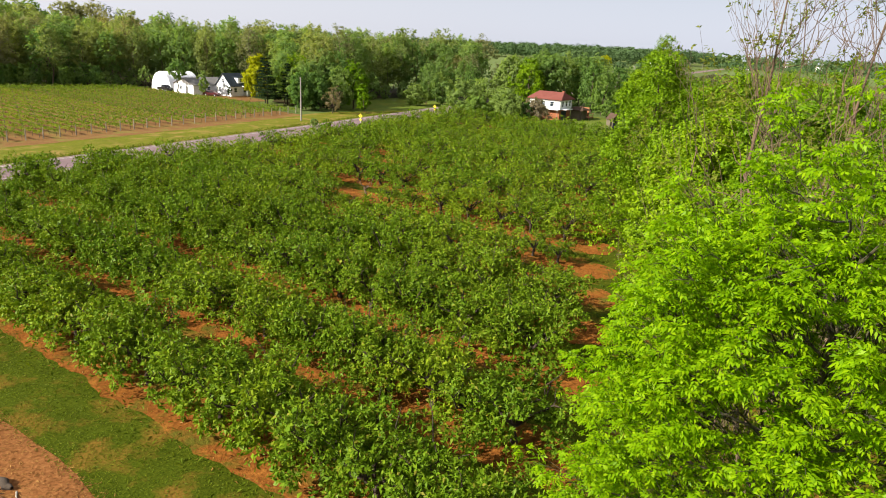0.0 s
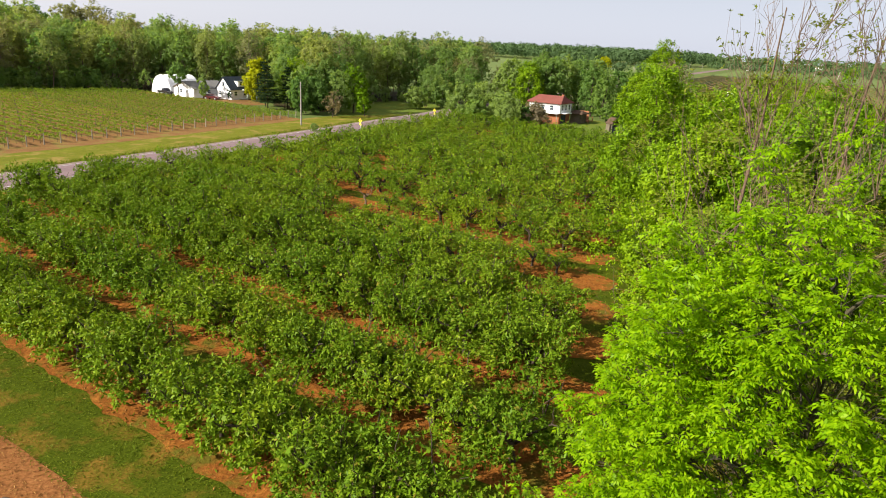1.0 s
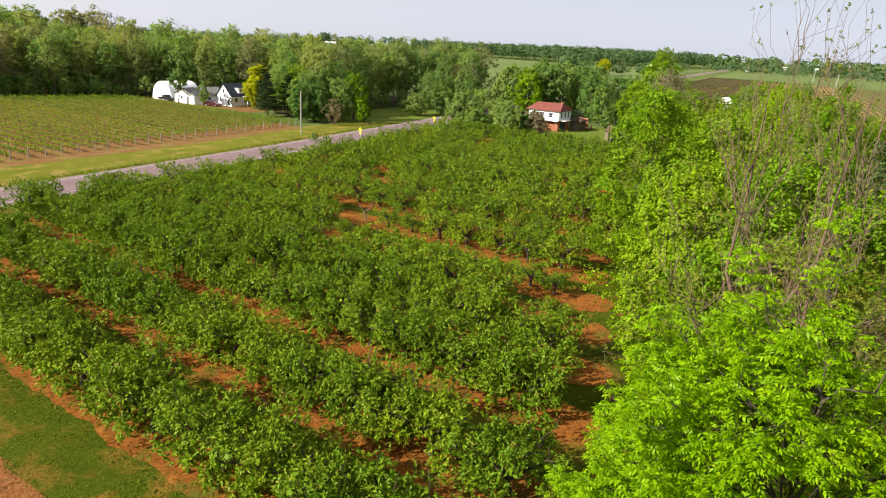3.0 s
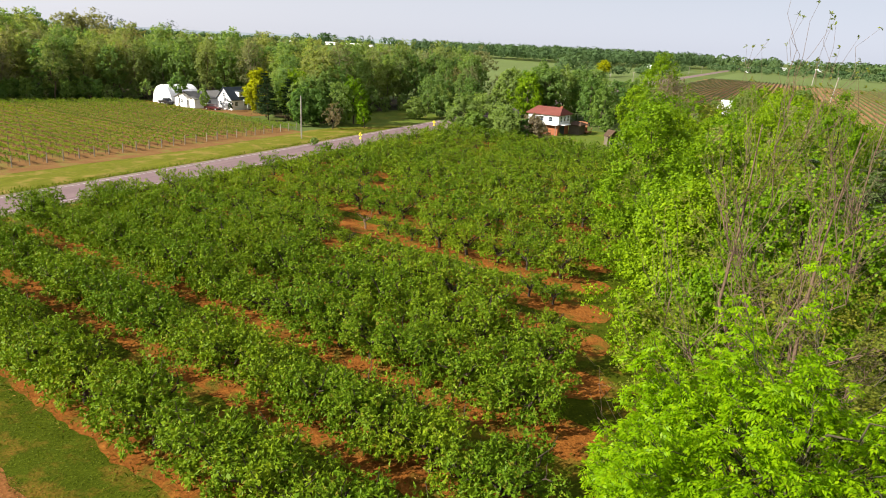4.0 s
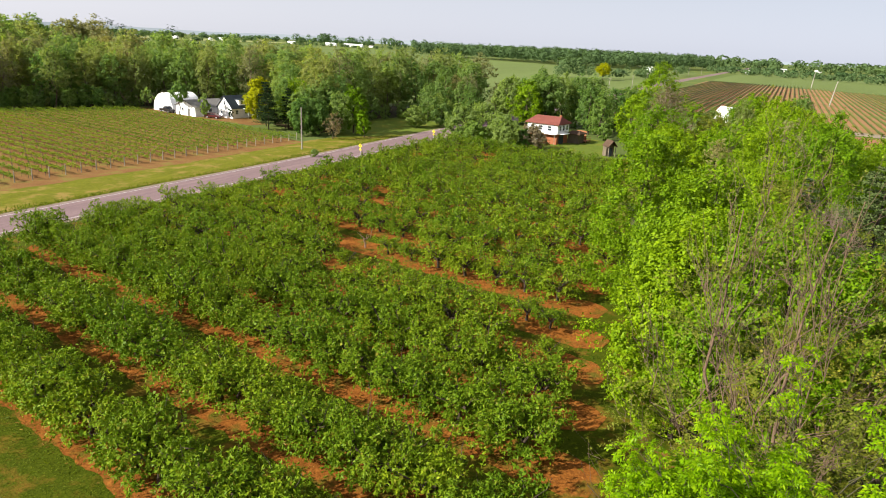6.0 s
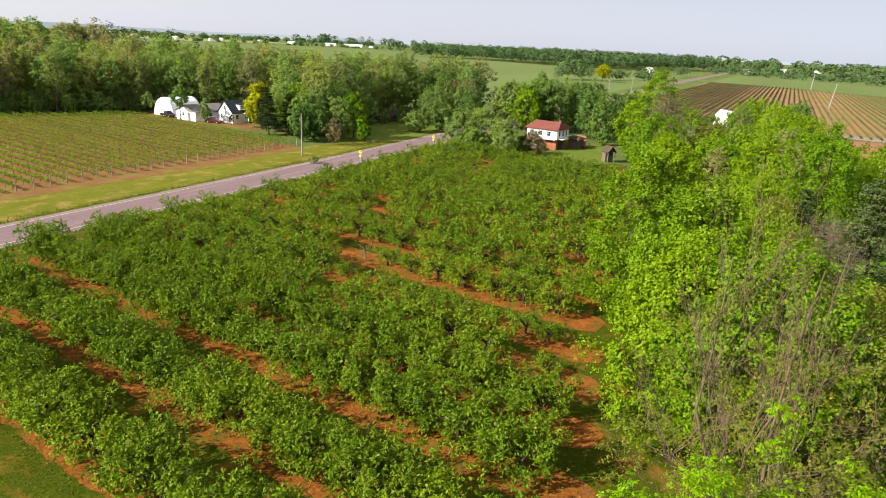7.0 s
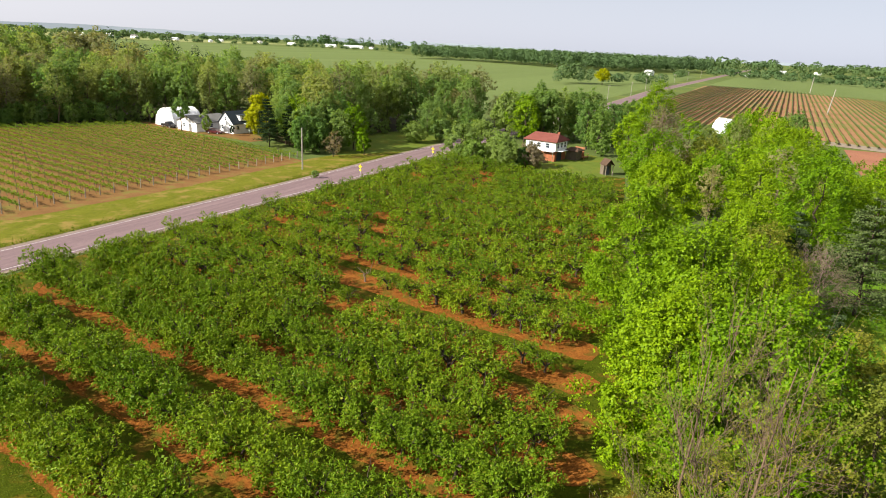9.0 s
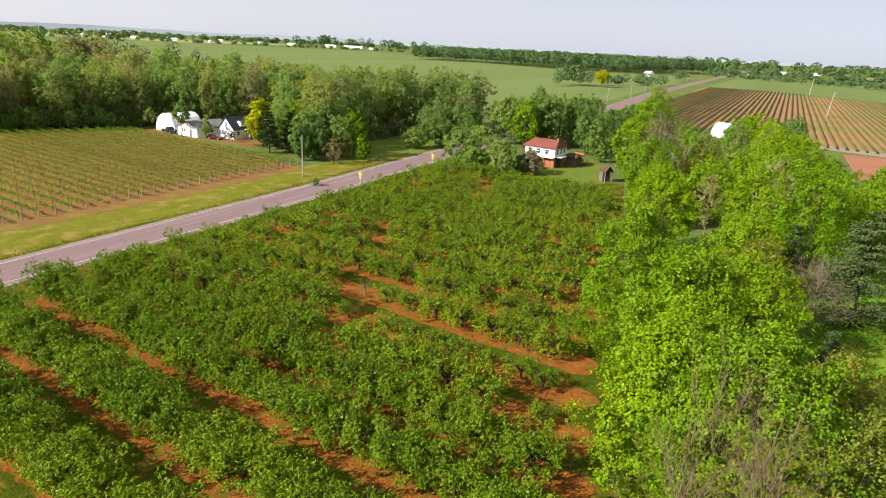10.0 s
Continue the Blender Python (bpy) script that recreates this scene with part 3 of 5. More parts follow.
def broad_tree(seed, height, radius, low, clumps, shoots, k, leaf, label, leaf_mat, bark=M_BARK, width=0.6, top=0.35, trunk=0.02, name="tree", group="", sag=0.15, puff=1.0, fork=1, clump=0.24, bare=0.0, rise=0.0, limb=0.3, twigs=True, fill=9, smooth=False):
    """A broad-leaved tree: a bent trunk, a limb to each clump, and leafy shoots round the end of each limb."""
    rng = np.random.default_rng(seed)
    w = Wood()
    r0 = trunk * height
    stems = []
    for s in range(fork):
        lean = rng.normal(0, 0.05 * height, 2) if fork == 1 else np.array((np.cos(2.4 * s + seed), np.sin(2.4 * s + seed))) * radius * 0.28
        tip = np.array((lean[0], lean[1], height * 0.93))
        line = bent(rng, (0, 0, -0.2), tip, 8, 0.025 if fork == 1 else 0.018)
        if fork > 1:
            line[:3, :2] *= np.array((0.0, 0.45, 0.8))[:, None]
        w.limb(line, r0 * np.linspace(1.0, 0.12, 8) / (fork ** 0.4), 7)
        stems.append(line)
    bases, ways = [], []
    mid, half = (low + height) / 2, (height - low) / 2
    lump = rng.uniform(0.72, 1.12, 12)
    spots = []
    for i in range(clumps):
        # points spread over the crown, near its skin
        c = 1 - 2 * (i + 0.5) / clumps
        a = i * 2.39996 + rng.normal(0, 0.25)
        ring = math.sqrt(max(0.0, 1 - c * c))
        skin = rng.uniform(0.55, 0.98) * lump[int((a % (2 * np.pi)) / (2 * np.pi) * 6) + (6 if c < 0 else 0)]
        prof = ring * (1 - top * max(0.0, c)) * skin
        q = np.array((np.cos(a) * prof * radius, np.sin(a) * prof * radius, mid + half * c * min(1.0, skin + 0.12)))
        q[:2] += stems[i % fork][-1][:2] * 0.5
        spots.append(q)
    boughs, ends, cores, buds = [], [], [], []
    for i in list(range(0, clumps, 7)) + [j for j in range(clumps) if j % 7]:
        q = spots[i]
        if i % 7 == 0:
            st = stems[(i // 7) % fork]
            h = np.clip(q[2] - (rng.uniform(0.12, 0.3) + rise) * height, height * 0.12, height * 0.88)
            j = np.interp(h, st[:, 2], np.arange(len(st)))
            root = st[int(j)] + (st[min(int(j) + 1, len(st) - 1)] - st[int(j)]) * (j % 1)
            thick = r0 * limb * (1 - 0.6 * h / height)
            line = bent(rng, root, q, 6, 0.06, 0.03 * height)
            w.limb(line, np.linspace(thick, 0.012 + thick * 0.12, 6), 5)
            boughs.append(line)
            ends.append(q)
        else:
            line = boughs[int(np.argmin(np.linalg.norm(np.array(ends) - q, axis=1)))]
            root = line[int(rng.integers(2, 5))]
            if twigs:
                w.limb(bent(rng, root, q, 4, 0.06, 0.01 * height), np.linspace(1.0, 0.4, 4) * min(0.0013 * height, 0.014), 3)
        size = clump * radius * rng.uniform(0.75, 1.25) * puff
        if rng.uniform() < bare * (2.4 if fork == 2 and q[2] > 0.72 * height else 1.0):
            for _ in range(6):
                tip = q + unit(q - root) * size * 0.5 + np.array((0, 0, size * rng.uniform(0.4, 1.3))) + rng.normal(0, size * 0.42, 3)
                w.limb(bent(rng, q - (q - root) * rng.uniform(0.1, 0.5), tip, 5, 0.07), np.linspace(0.009, 0.003, 5), 3)
                buds.append(tip)
            continue
        cores.append(q - unit(q - np.array((0, 0, mid))) * size * 0.35)
        out = unit(q - np.array((0, 0, mid - half * 0.3)))
        for _ in range(shoots):
            d = unit(rng.normal(0, 0.8, 3) + out * 0.7 + np.array((0, 0, 0.25)))
            bases.append(q + d * size * rng.uniform(0.0, 0.4) * np.array((1.1, 1.1, 0.85)))
            ways.append(d)
    bases, ways = np.array(bases), np.array(ways)
    ln = clump * radius * rng.uniform(0.3, 0.7, len(bases)) * puff
    if smooth:
        # small leaves that lie along the skin of each clump
        t = rng.uniform(0.1, 1.0, (len(bases), k, 1))
        p = (bases[:, None] + ways[:, None] * ln[:, None, None] * t).reshape(-1, 3)
        nrm = unit(np.repeat(ways, k, 0) * 0.8 + unit(p - np.array((0, 0, mid))) * 0.7 + rng.normal(0, 0.75, p.shape) + np.array((0, 0, 0.3)))
        sz = leaf * rng.uniform(0.75, 1.25, len(p))
        lv = blades(p, np.cross(nrm, rng.normal(0, 1, p.shape)), nrm, sz, sz * 0.75, 0.1, 0.05)
    else:
        lv = sprays(rng, bases, ways, ln, k, leaf, width, 0.85, 0.05, sag)
    if buds:
        # a small whorl of young leaves at the tip of each bare twig
        p = np.repeat(np.array(buds), 5, 0)
        sz = leaf * rng.uniform(0.5, 1.0, len(p))
        lv = joined([lv, blades(p, rng.normal(0, 1, p.shape) + np.array((0, 0, 0.5)), rng.normal(0, 0.6, p.shape) + np.array((0, 0, 1)), sz, sz * 0.45)])
    if fill and cores:
        # wider leaf sprays deep inside each clump
        c = np.repeat(np.array(cores), fill, 0)
        reach = clump * radius * puff
        p = c + rng.normal(0, 0.22 * reach, c.shape)
        sz = np.minimum(rng.uniform(0.4, 0.75, len(c)) * reach, 1.45 * leaf)
        lv = joined([lv, blades(p, rng.normal(0, 1, c.shape) * np.array((1, 1, 0.4)), rng.normal(0, 0.6, c.shape) + np.array((0, 0, 1)), sz, sz * 0.8)])
    return tree_thing(name, label, "tree", group, w, bark, lv, leaf_mat)


def conifer(seed, height, radius, label, mat, tiers=16, leaf=0.35, name="conifer", low=0.08, group="", k=7, boughs=9):
    """A conifer: a straight trunk and tiers of drooping boughs."""
    rng = np.random.default_rng(seed)
    w = Wood()
    w.limb(bent(rng, (0, 0, -0.2), (0, 0, height), 6, 0.008), height * 0.016 * np.linspace(1, 0.08, 6), 6)
    bases, ways, lens = [], [], []
    for i in range(tiers):
        h = height * (low + (0.97 - low) * i / (tiers - 1))
        r = radius * (1 - 0.93 * ((h / height - low) / (1 - low))) ** 0.8 * rng.uniform(0.75, 1.1)
        for j in range(max(4, int(boughs * (0.45 + 0.55 * r / radius)))):
            a = rng.uniform(0, 2 * np.pi)
            d = np.array((np.cos(a), np.sin(a), rng.uniform(-0.15, 0.25)))
            rr = r * rng.uniform(0.7, 1.05)
            w.limb(bent(rng, (0, 0, h), d * rr + np.array((0, 0, h)), 4, 0.03, 0.04 * rr), np.linspace(0.04, 0.01, 4) * height / 14, 3)
            for s in np.linspace(0.2, 1.0, 5):
                for side in (-0.7, 0.0, 0.7):
                    bases.append(d * rr * s + np.array((0, 0, h)))
                    ca, sa = np.cos(a + side), np.sin(a + side)
                    ways.append((ca, sa, rng.uniform(-0.15, 0.35)))
                    lens.append(rr * 0.3 + leaf)
    lv = sprays(rng, np.array(bases), unit(np.array(ways)), np.array(lens), k, leaf, 0.42, 0.7, 0.15, 0.1)
    return tree_thing(name, label, "tree", group, w, M_BARK, lv, mat)


# the orchard
rng = np.random.default_rng(5)
ROW_TURN = math.atan2(ALONG.y, ALONG.x)


def along():
    """A turn that lays the long side of a tree along its row."""
    return math.degrees(ROW_TURN) + 180 * int(rng.integers(0, 2)) + rng.normal(0, 9)


for k, n in enumerate(TREE_ROWS):
    a, b = row_span(n)
    b -= 2.6 if k == 0 else 4.8 if k < 7 else 0.0
    step = 2.35 if k < 4 else 2.9 if k < 6 else 3.5
    count = int((b - a) / step)
    for i in range(count + 1):
        u = a + (b - a) * i / count + rng.normal(0, 0.3)
        x, y = spot(u, n + rng.normal(0, 0.12))
        weak = rng.uniform()
        small = (k == 5 and u > -46) or (k == 6 and -54 < u < -40) or (k == 4 and u > -30 and weak < 0.7)
        v = int(rng.integers(0, 9))
        if small:
            if weak < 0.12:
                plant(("dead", v % 2), lambda: dead_fruit_tree(400 + v % 2), x, y, rng.uniform(0, 360), rng.uniform(0.8, 1.2))
                continue
            if weak < 0.22:
                continue
            plant(("young", v % 3), lambda: fruit_tree(300 + v % 3, 0.85, 0.6), x, y, along(), rng.uniform(0.75, 1.05))
        elif weak < (0.01 if k < 4 else 0.08 if k < 9 else 0.1):
            continue
        elif weak < 0.16:
            plant(("thin", v % 3), lambda: fruit_tree(200 + v % 3, 0.95, 0.7), x, y, along(), rng.uniform(1.1, 1.3))
        else:
            shoots, leaves, leaf = ((18, 7, 0.16), (12, 5, 0.2), (8, 4, 0.27))[0 if k < 4 else 1 if k < 8 else 2]
            grown = rng.uniform(1.26, 1.45) if k < 4 else rng.uniform(1.2, 1.42) if k < 6 else rng.uniform(1.12, 1.36)
            plant(("full", v, leaves), lambda: fruit_tree(100 + v, shoots=shoots, k=leaves, leaf=leaf), x, y, along(), grown, rng.uniform(1.0, 1.18) if k < 4 else rng.uniform(0.92, 1.1))


# the near ash with its feathered leaves
def ash_tree(seed, height, radius, low, clumps, whorl):
    rng = np.random.default_rng(seed)
    w = Wood()
    trunk = bent(rng, (0, 0, -0.2), (0.3, -0.2, height * 0.9), 9, 0.02)
    w.limb(trunk, np.linspace(0.2, 0.02, 9), 8)
    pos, way = [], []
    dome = height - 0.9
    mid, half = (low + dome) / 2, (dome - low) / 2
    for i in range(clumps):
        c = 1 - 2 * ((i + 0.5) / clumps) ** 1.25
        a = i * 2.39996 + rng.normal(0, 0.2)
        prof = (max(0.0, 1 - abs(c) ** 2.4)) ** 0.5 * rng.uniform(0.35, 1.0) ** 0.7
        q = np.array((np.cos(a) * prof * radius, np.sin(a) * prof * radius, mid + half * c * 0.96))
        if i < 44:
            # leading shoots that stand out above the crown, four clumps to each
            lead = (i // 4) * 2.39996
            out_by = radius * (0.15 + 0.72 * ((i // 4) / 10) ** 0.6) * (1 - 0.04 * (i % 4))
            q = np.array((np.cos(lead) * out_by, np.sin(lead) * out_by, height - 1.3 - 0.09 * out_by ** 2 + (i % 4) * (0.3 + 0.3 * ((i // 4) % 3)) + rng.uniform(0, 0.3)))
        h = np.clip(q[2] - rng.uniform(0.8, 2.6), 1.5, height * 0.9)
        j = np.interp(h, trunk[:, 2], np.arange(9))
        root = trunk[int(j)] + (trunk[min(int(j) + 1, 8)] - trunk[int(j)]) * (j % 1)
        if i % 9 == 0:
            line = bent(rng, root, q, 6, 0.05, 0.2)
            w.limb(line, np.linspace(0.035, 0.008, 6), 5)
        else:
            line = bent(rng, root + (q - root) * 0.55, q, 6, 0.05, 0.05)
            w.limb(line, np.linspace(0.012, 0.007, 6), 4)
        out = unit(q - np.array((0, 0, q[2] - 1.2)))
        for s in range(5):
            # a twig that ends in a whorl of leaves
            tip = q + unit(out * 0.6 + rng.normal(0, 0.7, 3) + np.array((0, 0, 0.45))) * rng.uniform(0.25, 0.85)
            w.limb(bent(rng, line[4], tip, 4, 0.05), np.linspace(0.008, 0.004, 4), 3)
            turn = np.arange(whorl) * 2.39996 + rng.uniform(0, 6)
            t = rng.uniform(0.72, 1.05, (whorl, 1))
            pos.append(line[4] + (tip - line[4]) * t + rng.normal(0, 0.03, (whorl, 3)))
            way.append(unit(np.stack([np.cos(turn), np.sin(turn), rng.uniform(-0.3, 0.55, whorl)], 1) + out * 0.25 + rng.normal(0, 0.15, (whorl, 3))))
    pos, way = np.concatenate(pos), np.concatenate(way)
    n = len(pos)
    nrm = unit(rng.normal(0, 0.45, (n, 3)) + np.array((0, 0, 1.0)))
    side = unit(np.cross(way, nrm))
    up = np.cross(side, way)
    long = rng.uniform(0.16, 0.28, n)
    chunks = []
    for at, lean in ((0.35, 1), (0.35, -1), (0.62, 1), (0.62, -1), (0.85, 1), (0.85, -1), (0.95, 0)):
        p = pos + way * (long * at)[:, None]
        p[:, 2] -= 0.35 * long * at ** 2
        d = way * (0.55 if lean else 1.0) + side * lean * 0.85 + np.array((0, 0, -0.4)) + rng.normal(0, 0.12, (n, 3))
        chunks.append(blades(p, d, up + rng.normal(0, 0.2, (n, 3)), rng.uniform(0.085, 0.125, n), rng.uniform(0.038, 0.052, n), 0.15, 0.18))
    return tree_thing("ash_tree", "tall ash tree with bright lime-green feathered leaves beside the orchard", "tree", "tree belt beside the orchard", w, M_BARK_GREEN, joined(chunks), M_LIME_LEAF)


ash = ash_tree(11, 15.3, 4.35, 4.0, 700, 9)
ash.matrix_basis = pose(6.7, 10.9, 0, 0, 0, 40)

BELT = "tree belt beside the orchard"


def place(ob, x, y, turn=0.0):
    ob.matrix_basis = pose(x, y, 0, 0, 0, turn)
    return ob


def belt(x, y, seed, h, r, low, mat, label, bark=M_BARK, clumps=90, shoots=13, k=9, leaf=0.32, grow=1.07, fill=16, **more):
    if mat == M_MAPLE_LEAF:
        clumps, shoots, leaf = int(clumps * 1.25), int(shoots * (2.7 if y < 60 else 2.1)), leaf * (0.55 if y < 60 else 0.6)
        more = {"smooth": True, "limb": 0.16, "trunk": 0.014, "puff": 1.1, **more}
    return place(broad_tree(seed, h, r * grow, low, clumps, shoots, k, leaf, label, mat, bark, group=BELT, fill=fill, name="maple_tree" if label == GREEN else "belt_tree", **more), x, y, seed * 37.0)


SPARSE = "half-bare ash tree with pale forked stems and sparse olive leaves"
GREEN = "full round maple tree with bright green leaves in the tree belt"
belt(9.0, 17.2, 21, 20.6, 5.2, 6.0, M_OLIVE_LEAF, SPARSE, M_BARK_ROSE, clumps=150, shoots=13, k=10, leaf=0.125, fork=2, width=0.5, bare=0.26, fill=0, trunk=0.008, clump=0.2, rise=0.12, limb=0.14, grow=0.84)
belt(14.6, 25.0, 22, 13.2, 4.2, 2.0, M_OLIVE_LEAF, SPARSE, M_BARK_ROSE, clumps=130, shoots=13, k=10, leaf=0.13, fork=2, bare=0.18, trunk=0.012, fill=6)
belt(17.0, 30.5, 23, 15.6, 5.6, 2.5, M_MAPLE_LEAF, GREEN, clumps=110, shoots=13, k=9)
belt(14.3, 36.0, 24, 14.6, 4.9, 1.2, M_MAPLE_LEAF, GREEN, clumps=110, shoots=15, k=9)
belt(18.5, 45.5, 25, 15.6, 5.4, 1.5, M_MAPLE_LEAF, GREEN, clumps=100, shoots=14, k=9)
belt(17.2, 53.0, 26, 17.0, 5.2, 1.2, M_MAPLE_LEAF, GREEN, clumps=100, shoots=14, k=9)
belt(21.8, 65.0, 27, 11.0, 5.4, 1.0, M_MAPLE_LEAF, GREEN, clumps=80, shoots=13, k=8, leaf=0.3)
belt(31.0, 95.0, 28, 12.8, 5.2, 1.2, M_MAPLE_LEAF, GREEN, clumps=100, shoots=12, k=8, leaf=0.38)
belt(23.0, 77.0, 29, 12.5, 5.0, 1.0, M_OLIVE_LEAF, "half-leafed young tree with olive leaves in the tree belt", clumps=110, shoots=14, k=9, leaf=0.2, bare=0.05, smooth=True)
belt(34.4, 111.0, 30, 12.0, 5.2, 1.0, M_MAPLE_LEAF, GREEN, clumps=80, shoots=11, k=7, leaf=0.42)
belt(36.5, 124.0, 31, 14.0, 6.0, 1.0, M_MAPLE_LEAF, GREEN, clumps=70, shoots=11, k=7, leaf=0.45)
belt(43.0, 140.0, 32, 17.8, 6.4, 2.0, M_ROSY_LEAF, "budding tree with rosy-brown twigs in the tree belt", M_TWIG, clumps=110, shoots=8, k=6, leaf=0.36, bare=0.2)
belt(47.0, 164.0, 33, 20.8, 6.5, 2.0, M_MAPLE_LEAF, GREEN, clumps=80, shoots=11, k=7, leaf=0.5)
belt(43.0, 92.0, 34, 14.8, 5.6, 1.2, M_MAPLE_LEAF, GREEN, clumps=80, shoots=12, k=8, leaf=0.36)
belt(45.5, 82.5, 35, 17.2, 5.8, 1.2, M_MAPLE_LEAF, GREEN, clumps=80, shoots=12, k=8, leaf=0.36)
belt(54.0, 90.0, 36, 13.0, 6.0, 1.2, M_MAPLE_LEAF, GREEN, clumps=80, shoots=11, k=8, leaf=0.38)
belt(61.0, 91.0, 47, 13.5, 5.6, 1.2, M_MAPLE_LEAF, GREEN, clumps=70, shoots=11, k=8, leaf=0.38)
belt(68.0, 104.0, 48, 14.0, 6.0, 1.2, M_MAPLE_LEAF, GREEN, clumps=70, shoots=11, k=7, leaf=0.42)
belt(33.5, 67.0, 49, 11.0, 4.6, 1.0, M_OLIVE_LEAF, "half-leafed young tree with olive leaves in the tree belt", clumps=80, shoots=10, k=8, leaf=0.28, bare=0.08)
belt(58.0, 118.0, 37, 14.0, 7.0, 1.2, M_MAPLE_LEAF, GREEN, clumps=70, shoots=11, k=7, leaf=0.45)
belt(70.0, 147.0, 38, 15.5, 8.0, 1.2, M_MAPLE_LEAF, GREEN, clumps=70, shoots=11, k=7, leaf=0.5)
belt(52.0, 140.0, 39, 12.0, 6.0, 1.2, M_OLIVE_LEAF, "half-leafed young tree with olive leaves in the tree belt", clumps=60, shoots=8, k=7, leaf=0.45, bare=0.2)
belt(82.0, 160.0, 40, 12.5, 7.0, 1.2, M_MAPLE_LEAF, GREEN, clumps=60, shoots=10, k=7, leaf=0.5)
belt(39.0, 66.5, 41, 8.8, 3.8, 1.5, M_ROSY_LEAF, "bare rosy-brown thicket of dry twigs in the tree belt", M_TWIG, clumps=130, shoots=2, k=5, leaf=0.16, bare=0.85, fill=0, fork=3, trunk=0.012)
belt(28.6, 58.5, 42, 11.0, 5.0, 1.0, M_MAPLE_LEAF, GREEN, clumps=90, shoots=12, k=8)
belt(36.0, 78.0, 43, 12.0, 5.0, 1.0, M_MAPLE_LEAF, GREEN, clumps=70, shoots=11, k=8, leaf=0.34)
belt(21.0, 26.5, 44, 13.6, 5.0, 1.5, M_OLIVE_LEAF, "young lime-olive tree in the tree belt", clumps=125, shoots=28, k=8, leaf=0.15, smooth=True, limb=0.16)
belt(29.0, 35.0, 45, 10.5, 4.6, 1.0, M_WOOD_HAZY, "young green tree at the belt's edge", clumps=80, shoots=11, k=8, leaf=0.28)
belt(23.5, 36.5, 61, 12.2, 4.6, 1.5, M_OLIVE_LEAF, "young lime-olive tree in the tree belt", clumps=115, shoots=26, k=8, leaf=0.165, smooth=True, limb=0.16)
place(conifer(53, 6.4, 1.7, "small blue-green spruce behind the tree belt", M_NEEDLE, 13, 0.24, "spruce_tree", 0.06, BELT, 6, 8), 34.0, 53.5, 20)
place(conifer(51, 13.8, 5.9, "broad grey-green pine with layered boughs behind the tree belt", M_NEEDLE, 15, 0.34, "pine_tree", 0.1, BELT, 8, 12), 46.0, 70.0)
place(conifer(52, 9.6, 2.4, "broad grey-green pine with layered boughs behind the tree belt", M_NEEDLE, 14, 0.28, "pine_tree", 0.1, BELT, 7, 10), 43.0, 80.0, 50)

# woods behind the vineyard, and the grove across the road
WOODS = "trees of the woods behind the vineyard"
GROVE = "trees of the grove beside the road"


def inside(x, y, poly):
    hit = False
    for i, (ax, ay) in enumerate(poly):
        bx, by = poly[i - 1]
        if (ay > y) != (by > y) and x < (bx - ax) * (y - ay) / (by - ay) + ax:
            hit = not hit
    return hit


def woods_kind(v, group):
    kind = "woodland_tree" if group == WOODS else "belt_tree" if group == BELT else "grove_tree"
    if v < 4:
        return lambda: broad_tree(60 + v, 18, 5.0, 2.2, 62, 9, 5, 0.5, "tall slender woodland tree with fresh green leaves", M_WOOD_HAZY, M_BARK_ROSE, group=group, name=kind, trunk=0.010, top=0.3, smooth=True, twigs=False, puff=1.3, clump=0.26)
    if v < 6:
        return lambda: broad_tree(60 + v, 18, 4.5, 3.0, 58, 8, 5, 0.46, "tall woodland tree with thin olive spring leaves", M_OLIVE_HAZY, M_BARK_ROSE, group=group, name=kind, bare=0.04, trunk=0.010, top=0.3, smooth=True, twigs=False, puff=1.35, clump=0.28)
    if v < 8:
        return lambda: broad_tree(60 + v, 18, 4.4, 3.5, 58, 8, 5, 0.42, "tall budding woodland tree with rosy-grey twigs", M_BUD_HAZY, M_TWIG, group=group, name=kind, bare=0.06, trunk=0.010, top=0.3, smooth=True, puff=1.4, fill=5, clump=0.28)
    if v < 10:
        return lambda: broad_tree(60 + v, 18, 5.4, 0.6, 62, 9, 5, 0.48, "dense dark-green woodland tree", M_DARK_LEAF, group=group, name=kind, trunk=0.012, top=0.3, smooth=True, twigs=False, puff=1.25, clump=0.26)
    if v > 15:
        # low growth at the foot of the trees
        return lambda: broad_tree(60 + v, 18, 6.5, 0.3, 26, 8, 4, 1.5, "low dense %s undergrowth bush" % ("dark-green" if v == 16 else "green"), M_DARK_LEAF if v == 16 else M_WOOD_HAZY, group=group, name="bush", trunk=0.012, top=0.25, smooth=True, twigs=False, puff=1.3, fill=4, clump=0.3)
    if v < 12:
        return lambda: broad_tree(60 + v, 18, 7.4, 0.6, 74, 11, 5, 0.52, "full round maple tree with bright green leaves", M_MAPLE_LEAF, group=group, name=kind, trunk=0.013, top=0.2, smooth=True, twigs=False, clump=0.22, puff=1.2)
    # trees in the depth of the woods, of which only the tops show
    mat, word = ((M_WOOD_HAZY, "fresh green"), (M_OLIVE_HAZY, "thin olive"), (M_BUD_HAZY, "rosy-grey budding"), (M_BUD_HAZY, "rosy-grey budding"))[v - 12]
    return lambda: broad_tree(60 + v, 18, 5.4, 8.0, 44, 8, 5, 0.55, "tall woodland tree with %s leaves" % word, mat, M_BARK_ROSE, group=group, name=kind, trunk=0.010, top=0.3, smooth=True, twigs=False, puff=1.35, clump=0.26)


